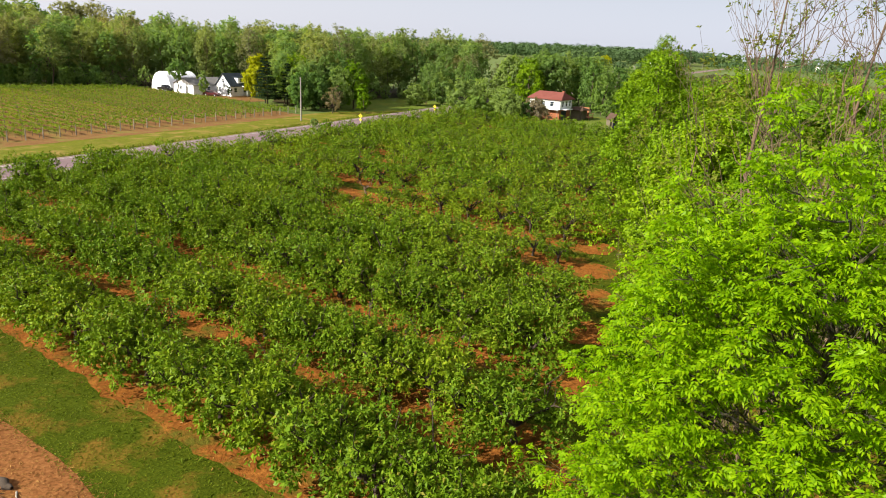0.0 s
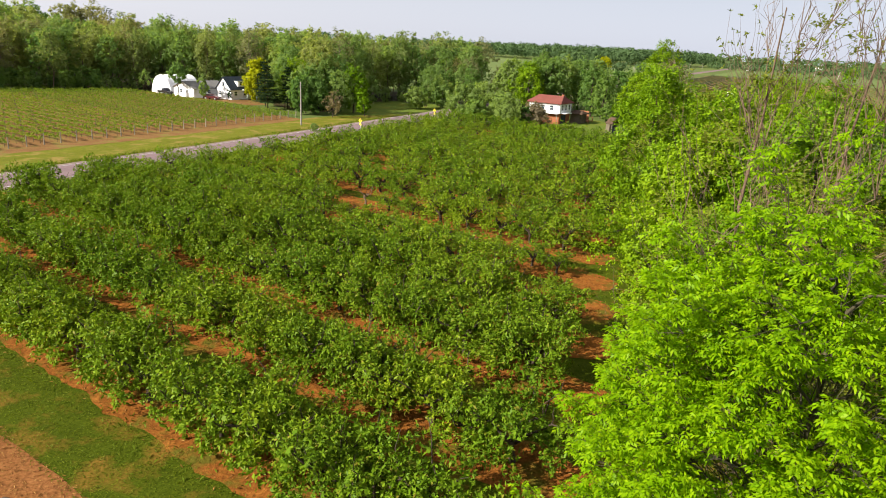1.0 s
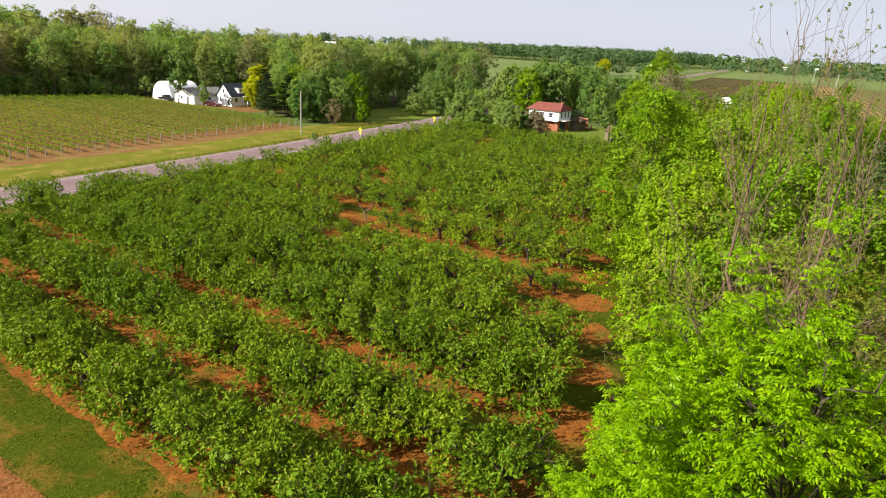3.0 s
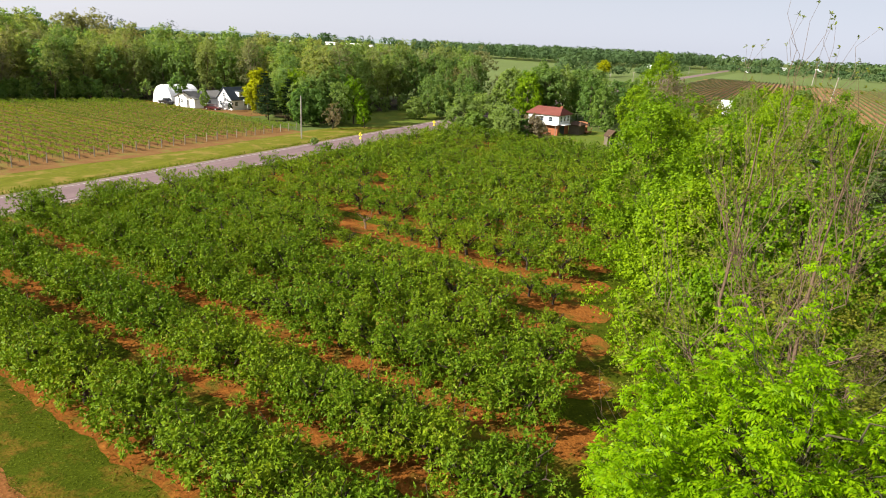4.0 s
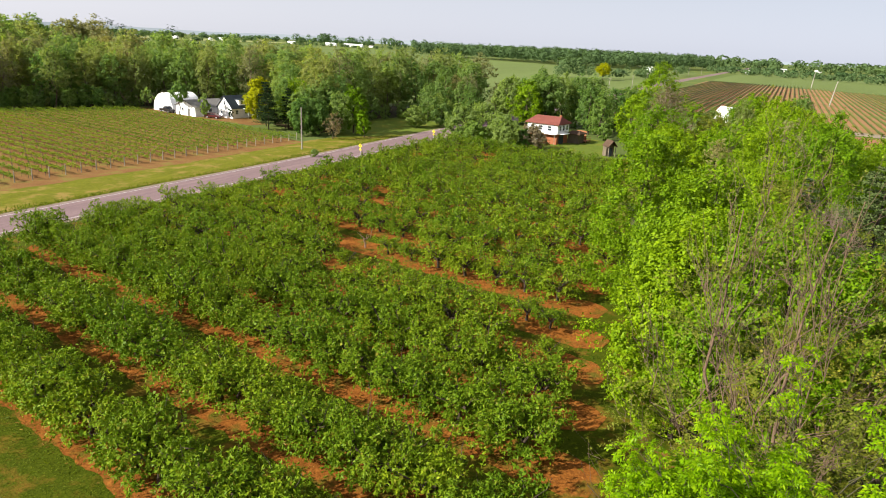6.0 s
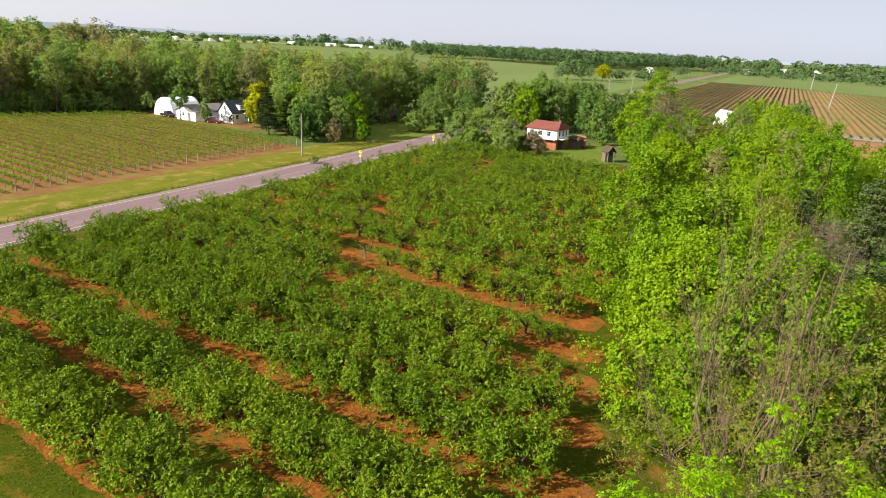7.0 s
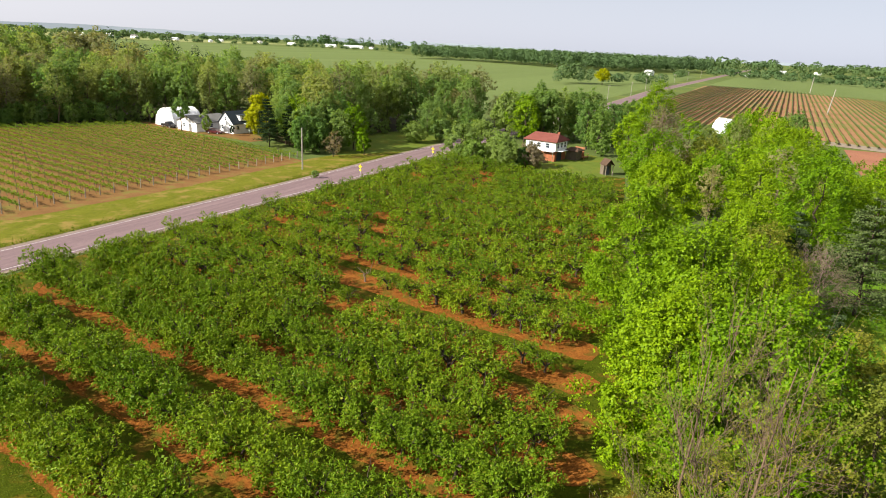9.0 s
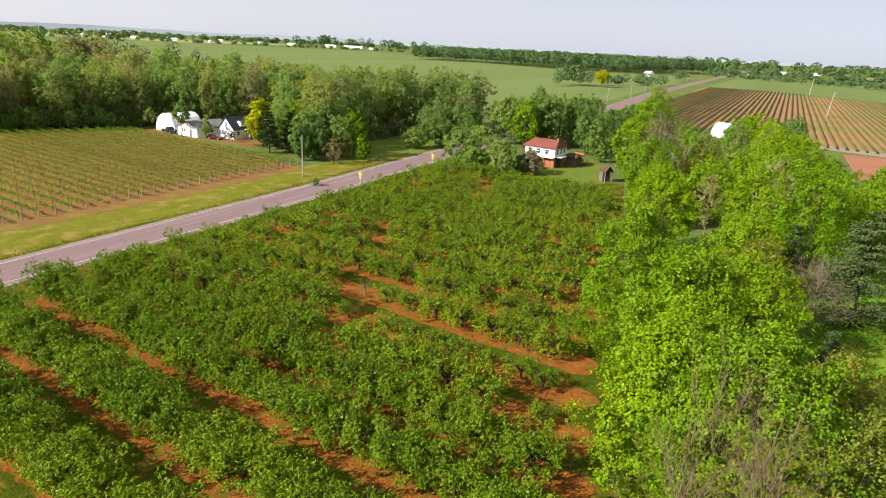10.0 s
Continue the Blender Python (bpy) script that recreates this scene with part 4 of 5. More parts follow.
def wood(poly, gap, kinds, low_h, high_h, group, seed, skip=0.0):
    rng = np.random.default_rng(seed)
    xs, ys = [p[0] for p in poly], [p[1] for p in poly]
    y = min(ys)
    while y < max(ys):
        x = min(xs)
        while x < max(xs):
            px, py = x + rng.uniform(-.42, .42) * gap, y + rng.uniform(-.42, .42) * gap
            if inside(px, py, poly) and px > -0.76 * py - 24 and rng.uniform() >= skip:
                v = int(kinds[rng.integers(0, len(kinds))])
                h = rng.uniform(low_h, high_h) / 18
                plant((group, v), woods_kind(v, group), px, py, rng.uniform(0, 360), h * rng.uniform(0.92, 1.08), 1.0)
            x += gap
        y += gap


MIXED = [0, 1, 2, 9, 4, 5, 8, 5, 6, 7, 4, 3]
DEEP = [12, 13, 14, 12, 13, 15, 12]
wood([(-215, 118), (-126, 177), (-94, 203), (-70, 206), (-56, 208), (-54, 220), (-92, 224), (-130, 200), (-222, 138)], 5.9, MIXED, 16.0, 19.5, WOODS, 1)
wood([(-130, 201), (-92, 225), (-54, 221), (-72, 250), (-128, 268), (-200, 320), (-330, 320), (-330, 190), (-222, 140)], 12.5, DEEP, 19.0, 21.5, WOODS, 2)
wood([(-210, 190), (-136, 236), (-140, 262), (-200, 300), (-300, 300), (-300, 210)], 15.0, DEEP, 22.5, 25.0, WOODS, 12)
# low growth along the foot of the woods
wood([(-212, 116), (-126, 174), (-96, 199), (-98, 203), (-134, 186), (-218, 127)], 3.6, [16, 17, 16], 3.5, 7.0, WOODS, 13, 0.15)
wood([(-56, 200), (-44, 176), (-36, 176), (-31, 196), (-18, 214), (4, 214), (8, 228), (-70, 228)], 6.8, [0, 1, 2, 3, 8, 4, 5, 9, 0, 6], 15.5, 20.0, GROVE, 3)
# dense low trees at the foot of the grove
wood([(-58, 196), (-51, 178), (-44, 171), (-35, 166), (-31, 172), (-38, 182), (-52, 200)], 4.6, [16, 17, 16], 4.0, 9.0, GROVE, 15, 0.15)
wood([(-36, 184), (-31, 194), (-17, 207), (6, 205), (10, 211), (-18, 214), (-38, 198)], 4.6, [17, 16, 17], 4.0, 8.0, GROVE, 16, 0.2)
wood([(-70, 228), (8, 228), (14, 240), (-4, 252), (-40, 256), (-74, 250)], 9.0, DEEP, 18.0, 20.5, GROVE, 14)
wood([(-18, 205), (-8, 199), (3, 206), (18, 222), (14, 236), (0, 216)], 7.0, [0, 2, 4, 3, 6, 1], 10, 15, GROVE, 4)
wood([(12, 200), (30, 196), (42, 205), (50, 216), (36, 226), (18, 216)], 7.0, [8, 0, 1, 9, 2], 13.5, 17.5, GROVE, 5)
wood([(-54, 178), (-46, 170), (-40, 166), (-33, 166), (-30, 178), (-36, 190), (-50, 196)], 6.5, [8, 0, 2, 8, 2, 11], 9.5, 14.0, GROVE, 6)
wood([(-16, 196), (-6, 186), (2, 198), (12, 206), (4, 214), (-14, 208)], 6.5, [0, 8, 3, 4], 7.5, 12.0, GROVE, 7)
wood([(56, 152), (70, 158), (104, 196), (100, 214), (84, 206), (58, 176)], 9.0, [10, 11, 4, 2, 6], 10.5, 14.0, BELT, 8)
wood([(44, 100), (62, 96), (72, 130), (60, 140), (48, 128), (40, 112)], 8.5, [10, 11, 4, 10, 6], 9.5, 13.5, BELT, 9)


def lone(x, y, h, r, mat, label, seed, low=0.6, clumps=60, shoots=9, k=6, leaf=0.44, group=GROVE, **more):
    return place(broad_tree(seed, h, r, low, clumps, shoots, k, leaf, label, mat, group=group, smooth=True, **more), x, y, seed * 53.0)


place(conifer(91, 10.6, 2.8, "dark spruce tree with bare lower trunk by the driveway", M_CONIFER, 13, 0.4, "spruce_tree", 0.16, GROVE, 6, 8), -49.0, 165.5)
place(conifer(92, 10.4, 2.6, "dark spruce tree with bare lower trunk by the driveway", M_CONIFER, 13, 0.4, "spruce_tree", 0.16, GROVE, 6, 8), -44.6, 168.0, 70)
place(conifer(93, 11.4, 2.8, "dark spruce tree with bare lower trunk by the driveway", M_CONIFER, 13, 0.4, "spruce_tree", 0.16, GROVE, 6, 8), -51.5, 172.0, 140)
lone(-38.4, 161.0, 9.4, 4.2, M_DARK_LEAF, "dense dark-green maple beside the road", 94)
lone(-34.0, 172.0, 10.5, 4.6, M_DARK_LEAF, "dense dark-green maple beside the road", 95)
for i, (x, y, h, r, mat, word) in enumerate(((-38.8, 157.6, 8.8, 3.2, M_DARK_LEAF, "dense dark-green maple"), (-40.0, 166.5, 11.0, 4.0, M_WOOD_HAZY, "tall green tree"), (-35.0, 160.0, 8.6, 3.4, M_DARK_LEAF, "dense dark-green maple"),
                                          (-31.0, 164.5, 10.5, 3.8, M_WOOD_HAZY, "tall green tree"), (-27.8, 168.0, 12.0, 4.2, M_MAPLE_LEAF, "tall bright green tree"), (-36.5, 172.5, 14.0, 4.6, M_WOOD_HAZY, "tall green tree"))):
    lone(x, y, h, r, mat, word + " beside the road", 130 + i, clumps=64, shoots=10, leaf=0.38)
for i, (x, y, h, r, mat) in enumerate(((52.0, 214.0, 12.5, 4.6, M_DARK_LEAF), (57.0, 226.0, 12.0, 5.0, M_WOOD_HAZY), (46.0, 200.0, 13.5, 4.6, M_DARK_LEAF), (31.0, 205.0, 16.0, 6.2, M_WOOD_HAZY), (19.0, 199.0, 14.5, 6.0, M_MAPLE_LEAF), (62.0, 238.0, 11.0, 4.4, M_DARK_LEAF))):
    lone(x, y, h, r, mat, "large dense green tree behind the house", 140 + i, clumps=76, shoots=11, leaf=0.42)
lone(-24.0, 161.0, 6.4, 2.2, M_MAPLE_LEAF, "slim bright green young tree on the lawn", 96, clumps=36)
lone(-57.0, 185.0, 11.4, 4.4, M_YELLOW_LEAF, "golden-yellow leafed tree beside the white farmhouse", 97, clumps=90, shoots=14)
lone(-72.0, 182.4, 6.6, 1.7, M_WOOD_HAZY, "slim young tree beside the farm shed", 98, clumps=26, shoots=7)
lone(-79.5, 184.0, 9.0, 3.0, M_DARK_LEAF, "dark-green tree in front of the farm shed", 99, low=4.0, clumps=30)
lone(-64.0, 180.6, 3.2, 1.1, M_CONIFER, "small dark evergreen in front of the farmhouse", 100, clumps=16, shoots=6, leaf=0.25)
lone(-94.5, 197.0, 6.4, 2.2, M_WOOD_HAZY, "slim young tree beside the farm shed", 101, clumps=26, shoots=7, low=2)
lone(36.5, 191.0, 14.6, 5.4, M_DARK_LEAF, "dense dark-green maple behind the house", 102, clumps=80, leaf=0.45)
lone(25.0, 202.0, 16.5, 6.5, M_WOOD_HAZY, "large green tree behind the house", 103, clumps=80, leaf=0.55, low=3)
lone(14.0, 206.0, 14.5, 6.0, M_WOOD_HAZY, "large green tree behind the house", 104, clumps=80, leaf=0.55, low=2)
lone(49.0, 178.0, 12.5, 5.2, M_WOOD_HAZY, "large green tree behind the house", 105, clumps=70, leaf=0.45)
lone(44.0, 173.0, 13.0, 5.4, M_MAPLE_LEAF, "large green tree beside the lawn", 106, clumps=70, leaf=0.38, shoots=12)
lone(38.5, 186.0, 13.0, 4.8, M_DARK_LEAF, "dense dark-green maple behind the house", 119, clumps=70, leaf=0.4)
lone(38.6, 179.0, 4.6, 2.4, M_DARK_LEAF, "rounded dark-green bush beside the lawn", 117, clumps=40, low=0.2, leaf=0.34)
lone(41.0, 155.0, 9.5, 4.2, M_MAPLE_LEAF, "large green tree beside the lawn", 118, clumps=70, leaf=0.36, shoots=12)
lone(10.5, 161.5, 7.6, 5.0, M_WOOD_HAZY, "rounded green bush by the road beside the house", 107, clumps=70, low=0.3)
lone(-0.5, 165.0, 9.2, 5.2, M_WOOD_HAZY, "rounded green bush by the road beside the house", 108, clumps=70, low=0.3)
lone(5.5, 172.0, 9.0, 5.2, M_WOOD_HAZY, "rounded green bush by the road beside the house", 116, clumps=70, low=0.3)
lone(3.0, 157.0, 5.8, 3.4, M_DARK_LEAF, "rounded dark-green bush at the orchard's end", 109, clumps=50, low=0.3)
lone(16.8, 156.4, 5.4, 4.4, M_ROSY_LEAF, "reddish-brown shrub in front of the house", 110, clumps=80, shoots=12, k=7, leaf=0.3, low=0.3)
lone(10.6, 153.6, 6.6, 3.9, M_WOOD_HAZY, "rounded green bush at the orchard's end", 121, clumps=76, shoots=11, leaf=0.36, low=0.3)
lone(14.6, 155.5, 4.6, 2.8, M_DARK_LEAF, "rounded dark-green bush at the orchard's end", 111, clumps=50, low=0.3)
lone(-30.6, 155.4, 5.6, 2.6, M_ROSY_LEAF, "small bare ornamental tree by the driveway", 112, clumps=36, shoots=3, bare=0.6)
lone(-29.3, 129.8, 1.7, 1.0, M_WOOD_HAZY, "small green shrub on the roadside verge", 113, clumps=22, shoots=6, leaf=0.2, low=0.1)
lone(-13.0, 186.0, 6.0, 4.0, M_WOOD_HAZY, "spreading green bush across the road", 114, clumps=50, low=0.2)
lone(-6.0, 192.0, 7.0, 4.2, M_WOOD_HAZY, "spreading green bush across the road", 115, clumps=50, low=0.2)


# ---- left vineyard ----
def cross(n, px, py, dx, dy):
    det = ALONG.x * -dy + ALONG.y * dx
    qx, qy = px - ACROSS.x * n, py - ACROSS.y * n
    return (qx * -dy + qy * dx) / det


post_bm = bmesh.new()
box(post_bm, 0, 0, 0.74, 0.08, 0.08, 1.58, bevel=0.015)
POST_MESH = from_bm("post", post_bm)
POST_MESH.materials.append(M_POST_DARK)
END_BM = bmesh.new()
rod(END_BM, (0, 0, -0.1), (0.12, 0, 1.75), 0.09, 0.08)
END_MESH = from_bm("end_post", END_BM)
END_MESH.materials.append(M_POST)
rng = np.random.default_rng(8)
for i in range(28):
    n = 34.0 + 2.65 * i
    b = cross(n, -66.7, 93.8, 0.44, 0.898)
    a = max(cross(n, -126.5, 173.0, 0.83, 0.56), b - 92)
    row = tagged(new("vine_trellis"), "trellised row of young green grapevines on weathered posts", "vineyard row", "rows of the vineyard beyond the road")
    row.matrix_basis = Matrix.Translation((*spot(b, n), 0)) @ Matrix.Rotation(ROW_TURN, 4, "Z")
    length = b - a
    m = int(length * 42)
    x = -rng.uniform(0.3, length, m)
    lush = 0.75 + 0.35 * np.sin(x * 2.9 + i) * np.sin(x * 0.71 + i * 2)
    pos = np.stack([x, rng.normal(0, 0.08, m), 0.6 + rng.beta(2, 1.6, m) * 0.85 * lush], 1)
    way = unit(np.stack([rng.normal(0, 1, m), rng.normal(0, 1, m), rng.uniform(-0.2, 0.9, m)], 1))
    nrm = unit(rng.normal(0, 0.6, (m, 3)) + np.array((0, 0, 1.0)))
    sz = rng.uniform(0.18, 0.3, m)
    part("foliage", quads("foliage", *blades(pos, way, nrm, sz, sz * 0.85)), M_VINE_LEAF, row)

    w = Wood()
    for s in np.arange(1.2, length, 2.3):
        w.limb(bent(rng, (-s, 0, 0), (-s + rng.normal(0, .1), 0, 0.8), 3, 0.05), (0.035, 0.03, 0.02), 3)
    tagged(part("vine_trunk", w.mesh("vine_trunk"), M_BARK, row), kind="stuff")
    part("end_post", END_MESH, M_POST, row)
    for s in np.arange(6.4, length, 6.4):
        ob = part("post", POST_MESH, M_POST_DARK, row)
        ob.location = (-s, 0, 0)

# ---- far vineyard across the road ----
FAR_WAY, FAR_SIDE = Vector((0.43, 0.903)), Vector((0.903, -0.43))
for i in range(64):
    c = -68 + 3.0 * i
    t0, t1 = 268 - 0.15 * (c - 17), 715 - 1.15 * max(0.0, c)
    rng = np.random.default_rng(900 + i)
    ts = np.arange(t0, t1, 4.5)
    prof = np.array([(-0.24, 0.4), (-0.22, 0.9), (0.0, 1.2), (0.22, 0.9), (0.24, 0.4)])
    v = np.zeros((len(ts), 5, 3))
    for j in range(5):
        o = c + prof[j, 0] * rng.uniform(0.7, 1.3, len(ts))
        v[:, j, 0] = FAR_WAY.x * ts + FAR_SIDE.x * o
        v[:, j, 1] = FAR_WAY.y * ts + FAR_SIDE.y * o
        v[:, j, 2] = prof[j, 1] * rng.uniform(0.65, 1.2, len(ts))
    g = np.arange(len(ts) * 5).reshape(-1, 5)
    f = np.stack([g[:-1, :-1], g[1:, :-1], g[1:, 1:], g[:-1, 1:]], -1).reshape(-1, 4)
    tagged(part("vine_hedge", quads("vine_hedge", v, f), M_FAR_VINE), "long dark-green vine row in the far vineyard", "vineyard row", "rows of the far vineyard")


# ---- far woods and hedges ----
def far_trees(name, label, spots, mat, leaves=150):
    rng = np.random.default_rng(len(spots))
    chunks = []
    for x, y, h, r in spots:
        # a lumpy dome of leaf sprays that lie along its skin
        d = unit(rng.normal(0, 1, (leaves, 3)) + np.array((0, 0, 0.25)))
        lump = 0.86 + 0.14 * np.sin(d[:, :1] * 5 + x) * np.sin(d[:, 1:2] * 5 + y)
        p = np.array((x, y, h * 0.55)) + d * lump * rng.uniform(0.82, 1.0, (leaves, 1)) * np.array((r, r, h * 0.45))
        p[:, 2] = np.maximum(p[:, 2], 0.3)
        sz = rng.uniform(0.24, 0.4, leaves) * r * (90 / leaves) ** 0.5
        nrm = unit(d + rng.normal(0, 0.22, d.shape) + np.array((0, 0, 0.3)))
        chunks.append(blades(p, np.cross(nrm, rng.normal(0, 1, d.shape)), nrm, sz, sz * 0.9, 0.08, 0.0))
    return tagged(part(name, quads(name, *joined(chunks)), mat), label, "woods", kind="stuff")


def scatter(poly, gap, low_h, high_h, r, seed):
    rng = np.random.default_rng(seed)
    out = []
    xs, ys = [p[0] for p in poly], [p[1] for p in poly]
    for y in np.arange(min(ys), max(ys), gap):
        for x in np.arange(min(xs), max(xs), gap):
            px, py = x + rng.uniform(-.45, .45) * gap, y + rng.uniform(-.45, .45) * gap
            if inside(px, py, poly):
                out.append((px, py, rng.uniform(low_h, high_h), r * rng.uniform(0.8, 1.25)))
    return out


def hedge(points, gap, low_h, high_h, r, seed, spread=6.0):
    rng = np.random.default_rng(seed)
    out = []
    for a, b in zip(points, points[1:]):
        a, b = np.array(a, float), np.array(b, float)
        for t in np.arange(0, 1, gap / np.linalg.norm(b - a)):
            p = a + (b - a) * t + rng.normal(0, spread, 2)
            out.append((p[0], p[1], rng.uniform(low_h, high_h), r * rng.uniform(0.7, 1.3)))
    return out


far_trees("far_woods", "dense dark-green woods beyond the fields", scatter([(-95, 1205), (30, 1165), (140, 1030), (230, 1010), (340, 1110), (395, 1160), (470, 1290), (300, 1330), (-60, 1330)], 17, 22, 29, 10, 1), M_FAR_HAZY)
for line, gap, low_h, high_h, r, seed, spread in (
        ([(-2300, 2300), (-900, 2500), (-160, 2600), (500, 2600)], 18, 12, 22, 16, 2, 60), ([(-1500, 1750), (-1000, 1900), (-780, 2020)], 9, 13, 21, 12, 8, 30),
        ([(-560, 2350), (-330, 2300), (-170, 2350)], 20, 26, 40, 15, 9, 40), ([(-1150, 1560), (-620, 1760), (-120, 1950)], 13, 5, 10, 7, 6, 22),
        ([(440, 1330), (900, 1560), (1700, 1850)], 15, 16, 26, 13, 3, 50), ([(700, 2000), (1300, 2100), (2300, 2300)], 24, 20, 34, 18, 10, 60)):
    far_trees("far_woods", "line of trees near the horizon", hedge(line, gap, low_h, high_h, r, seed, spread), M_FAR_HAZY, 70)
far_trees("hedge", "dark hedgerow of small trees beyond the far vineyard", hedge([(390, 1080), (440, 980), (500, 880), (520, 800), (560, 740), (640, 700)], 7, 6, 11, 6, 4, 7), M_FAR_HAZY, 110)
far_trees("hedge", "dark hedgerow of small trees beyond the far vineyard", hedge([(450, 1230), (640, 1160), (900, 1180)], 10, 7, 12, 8, 7, 14), M_FAR_HAZY, 90)
far_trees("far_woods", "scattered trees among the far farms", hedge([(82, 566), (108, 590), (132, 610), (160, 640), (182, 650)], 11, 9, 15, 6, 5, 7), M_FAR_HAZY, 200)
far_trees("far_woods", "scattered trees among the far farms", [(84, 575, 19, 9), (97, 585, 20, 9), (90, 590, 18, 9), (158, 590, 14, 8), (168, 640, 12, 7), (250, 800, 12, 7), (262, 830, 12, 7), (280, 870, 11, 7)], M_FAR_HAZY, 260)
far_trees("far_woods", "dark conifers rising behind the woods", [(-185 + 7 * i + 3 * (i % 3), 322 + 9 * (i % 2), 24 + 2.0 * ((i * 7) % 4) - 0.5 * i, 4.5) for i in range(9)], M_CONIFER, 260)
place(broad_tree(120, 13.5, 8.5, 3.5, 60, 12, 6, 0.9, "golden-yellow leafed tree by a far farm", M_YELLOW_LEAF, group="trees by the far farms"), 117, 574)

# hills on the horizon, the blue haze put into their base colour
hill_v, hill_f = [], []
for i in range(121):
    a = radians(-70 + 140 * i / 120)
    h = (28 if i < 60 else 28 - 0.6 * (i - 60)) + 12 * noise.noise((i * 0.13, 2, 0)) + 5 * noise.noise((i * 0.7, 5, 0))
    hill_v += [(math.sin(a) * 4600, math.cos(a) * 4600, -2), (math.sin(a) * 4640, math.cos(a) * 4640, h)]
    if i:
        hill_f.append((2 * i - 2, 2 * i, 2 * i + 1, 2 * i - 1))
M_HILL = surface("hazy_blue_hills", (0.20, 0.235, 0.27), (0.22, 0.255, 0.285), (0.24, 0.27, 0.30), fine=0.01, coarse=0.002, relief=0.0)
tagged(part("backdrop", quads("backdrop", hill_v, hill_f), M_HILL), "hazy blue distant hills along the horizon", "backdrop", kind="structure")


# ---- buildings ----
def base(name, label, category, x, y, turn, group=""):
    t = tagged(new(name), label, category, group)
    t.matrix_basis = pose(x, y, 0, 0, 0, turn)
    return t


def window(parent, x, y, z, w, h, face, glass=M_GLASS, trim=M_WHITE):
    """A window with frame, pane, bars and sill, on a wall that faces along face ('-y' or '+x' and so on)."""
    turn = {"-y": 0, "+x": 90, "+y": 180, "-x": -90}[face]
    win = part("window", box(bmesh.new(), 0, -0.02, 0, w, 0.06, h), glass, parent)
    win.matrix_basis = pose(x, y, z, 0, 0, turn)
    fr = bmesh.new()
    for sx in (-1, 1):
        box(fr, sx * (w / 2 + 0.05), -0.05, 0, 0.1, 0.1, h + 0.2)
    for sz in (-1, 1):
        box(fr, 0, -0.053, sz * (h / 2 + 0.05), w + 0.2, 0.1, 0.1)
    box(fr, 0, -0.06, 0, w, 0.05, 0.05)
    part("window_frame", fr, trim, win)
    part("sill", box(bmesh.new(), 0, -0.1, -h / 2 - 0.12, w + 0.3, 0.2, 0.05), trim, win)
    return win


def hip_roof(x0, x1, y0, y1, z, rise, over, hip):
    bm = bmesh.new()
    lo = [bm.verts.new(p) for p in ((x0 - over, y0 - over, z), (x1 + over, y0 - over, z), (x1 + over, y1 + over, z), (x0 - over, y1 + over, z))]
    un = [bm.verts.new((v.co.x, v.co.y, z - 0.2)) for v in lo]
    ym = (y0 + y1) / 2
    a, b = bm.verts.new((x0 - over + hip, ym, z + rise)), bm.verts.new((x1 + over - hip, ym, z + rise))
    bm.faces.new((lo[0], lo[1], b, a))
    bm.faces.new((lo[2], lo[3], a, b))
    bm.faces.new((lo[1], lo[2], b))
    bm.faces.new((lo[3], lo[0], a))
    for i in range(4):
        bm.faces.new((un[i], un[(i + 1) % 4], lo[(i + 1) % 4], lo[i]))
    bm.faces.new(un[::-1])
    return bm


def gable(bm, x0, x1, y0, y1, z0, eave, ridge):
    """Walls with two gables, the ridge along y."""
    xm = (x0 + x1) / 2
    return prism(bm, [(x0, z0), (x1, z0), (x1, eave), (xm, ridge), (x0, eave)], y0, y1)


def gable_roof(x0, x1, y0, y1, eave, ridge, over=0.35, thick=0.16):
    bm = bmesh.new()
    xm = (x0 + x1) / 2
    s = (ridge - eave) / (xm - x0)
    return prism(bm, [(x0 - over, eave - s * over + 0.02), (xm, ridge + 0.02), (x1 + over, eave - s * over + 0.02), (x1 + over, eave - s * over + thick), (xm, ridge + thick + 0.06), (x0 - over, eave - s * over + thick)], y0 - over, y1 + over)


TURN_ROWS = math.degrees(math.atan2(ALONG.y, ALONG.x))

house = base("house", "two-storey white house with a red shingle roof and brick ground floor", "house", 22.3, 170.6, -32.7)
part("ground_floor", box(bmesh.new(), 0, 0, 1.3, 8.2, 6.6, 2.6), M_BRICK, house, "orange brick ground floor wall")
part("wall", box(bmesh.new(), 0, 0, 3.87, 8.5, 6.9, 2.5), M_WHITE, house, "white clapboard upper wall")
roof = part("roof", hip_roof(-4.25, 4.25, -3.45, 3.45, 5.15, 1.6, 0.5, 1.3), M_ROOF_RED, house, "red shingle roof")
part("chimney", box(bmesh.new(), 2.8, 1.0, 6.5, 0.55, 0.55, 1.0, bevel=0.03), M_BRICK, roof)
for x in (-2.8, -0.4, 2.0):
    window(house, x, -3.46, 3.95, 1.0, 1.1, "-y")
for y in (-2.1, 0.0, 2.0):
    window(house, 4.26, y, 4.0, 0.9, 1.2, "+x")
window(house, -2.0, -3.31, 1.4, 1.3, 1.1, "-y")
part("balcony", box(bmesh.new(), 2.4, -3.95, 2.66, 3.6, 1.1, 0.14), M_WHITE, house, "white balcony slab")
for x in (0.8, 4.0):
    part("balcony_post", box(bmesh.new(), x, -4.35, 1.29, 0.11, 0.11, 2.58), M_POST, house)
part("porch_roof", box(bmesh.new(), 4.95, -0.9, 2.72, 1.5, 3.6, 0.14), M_WHITE, house)
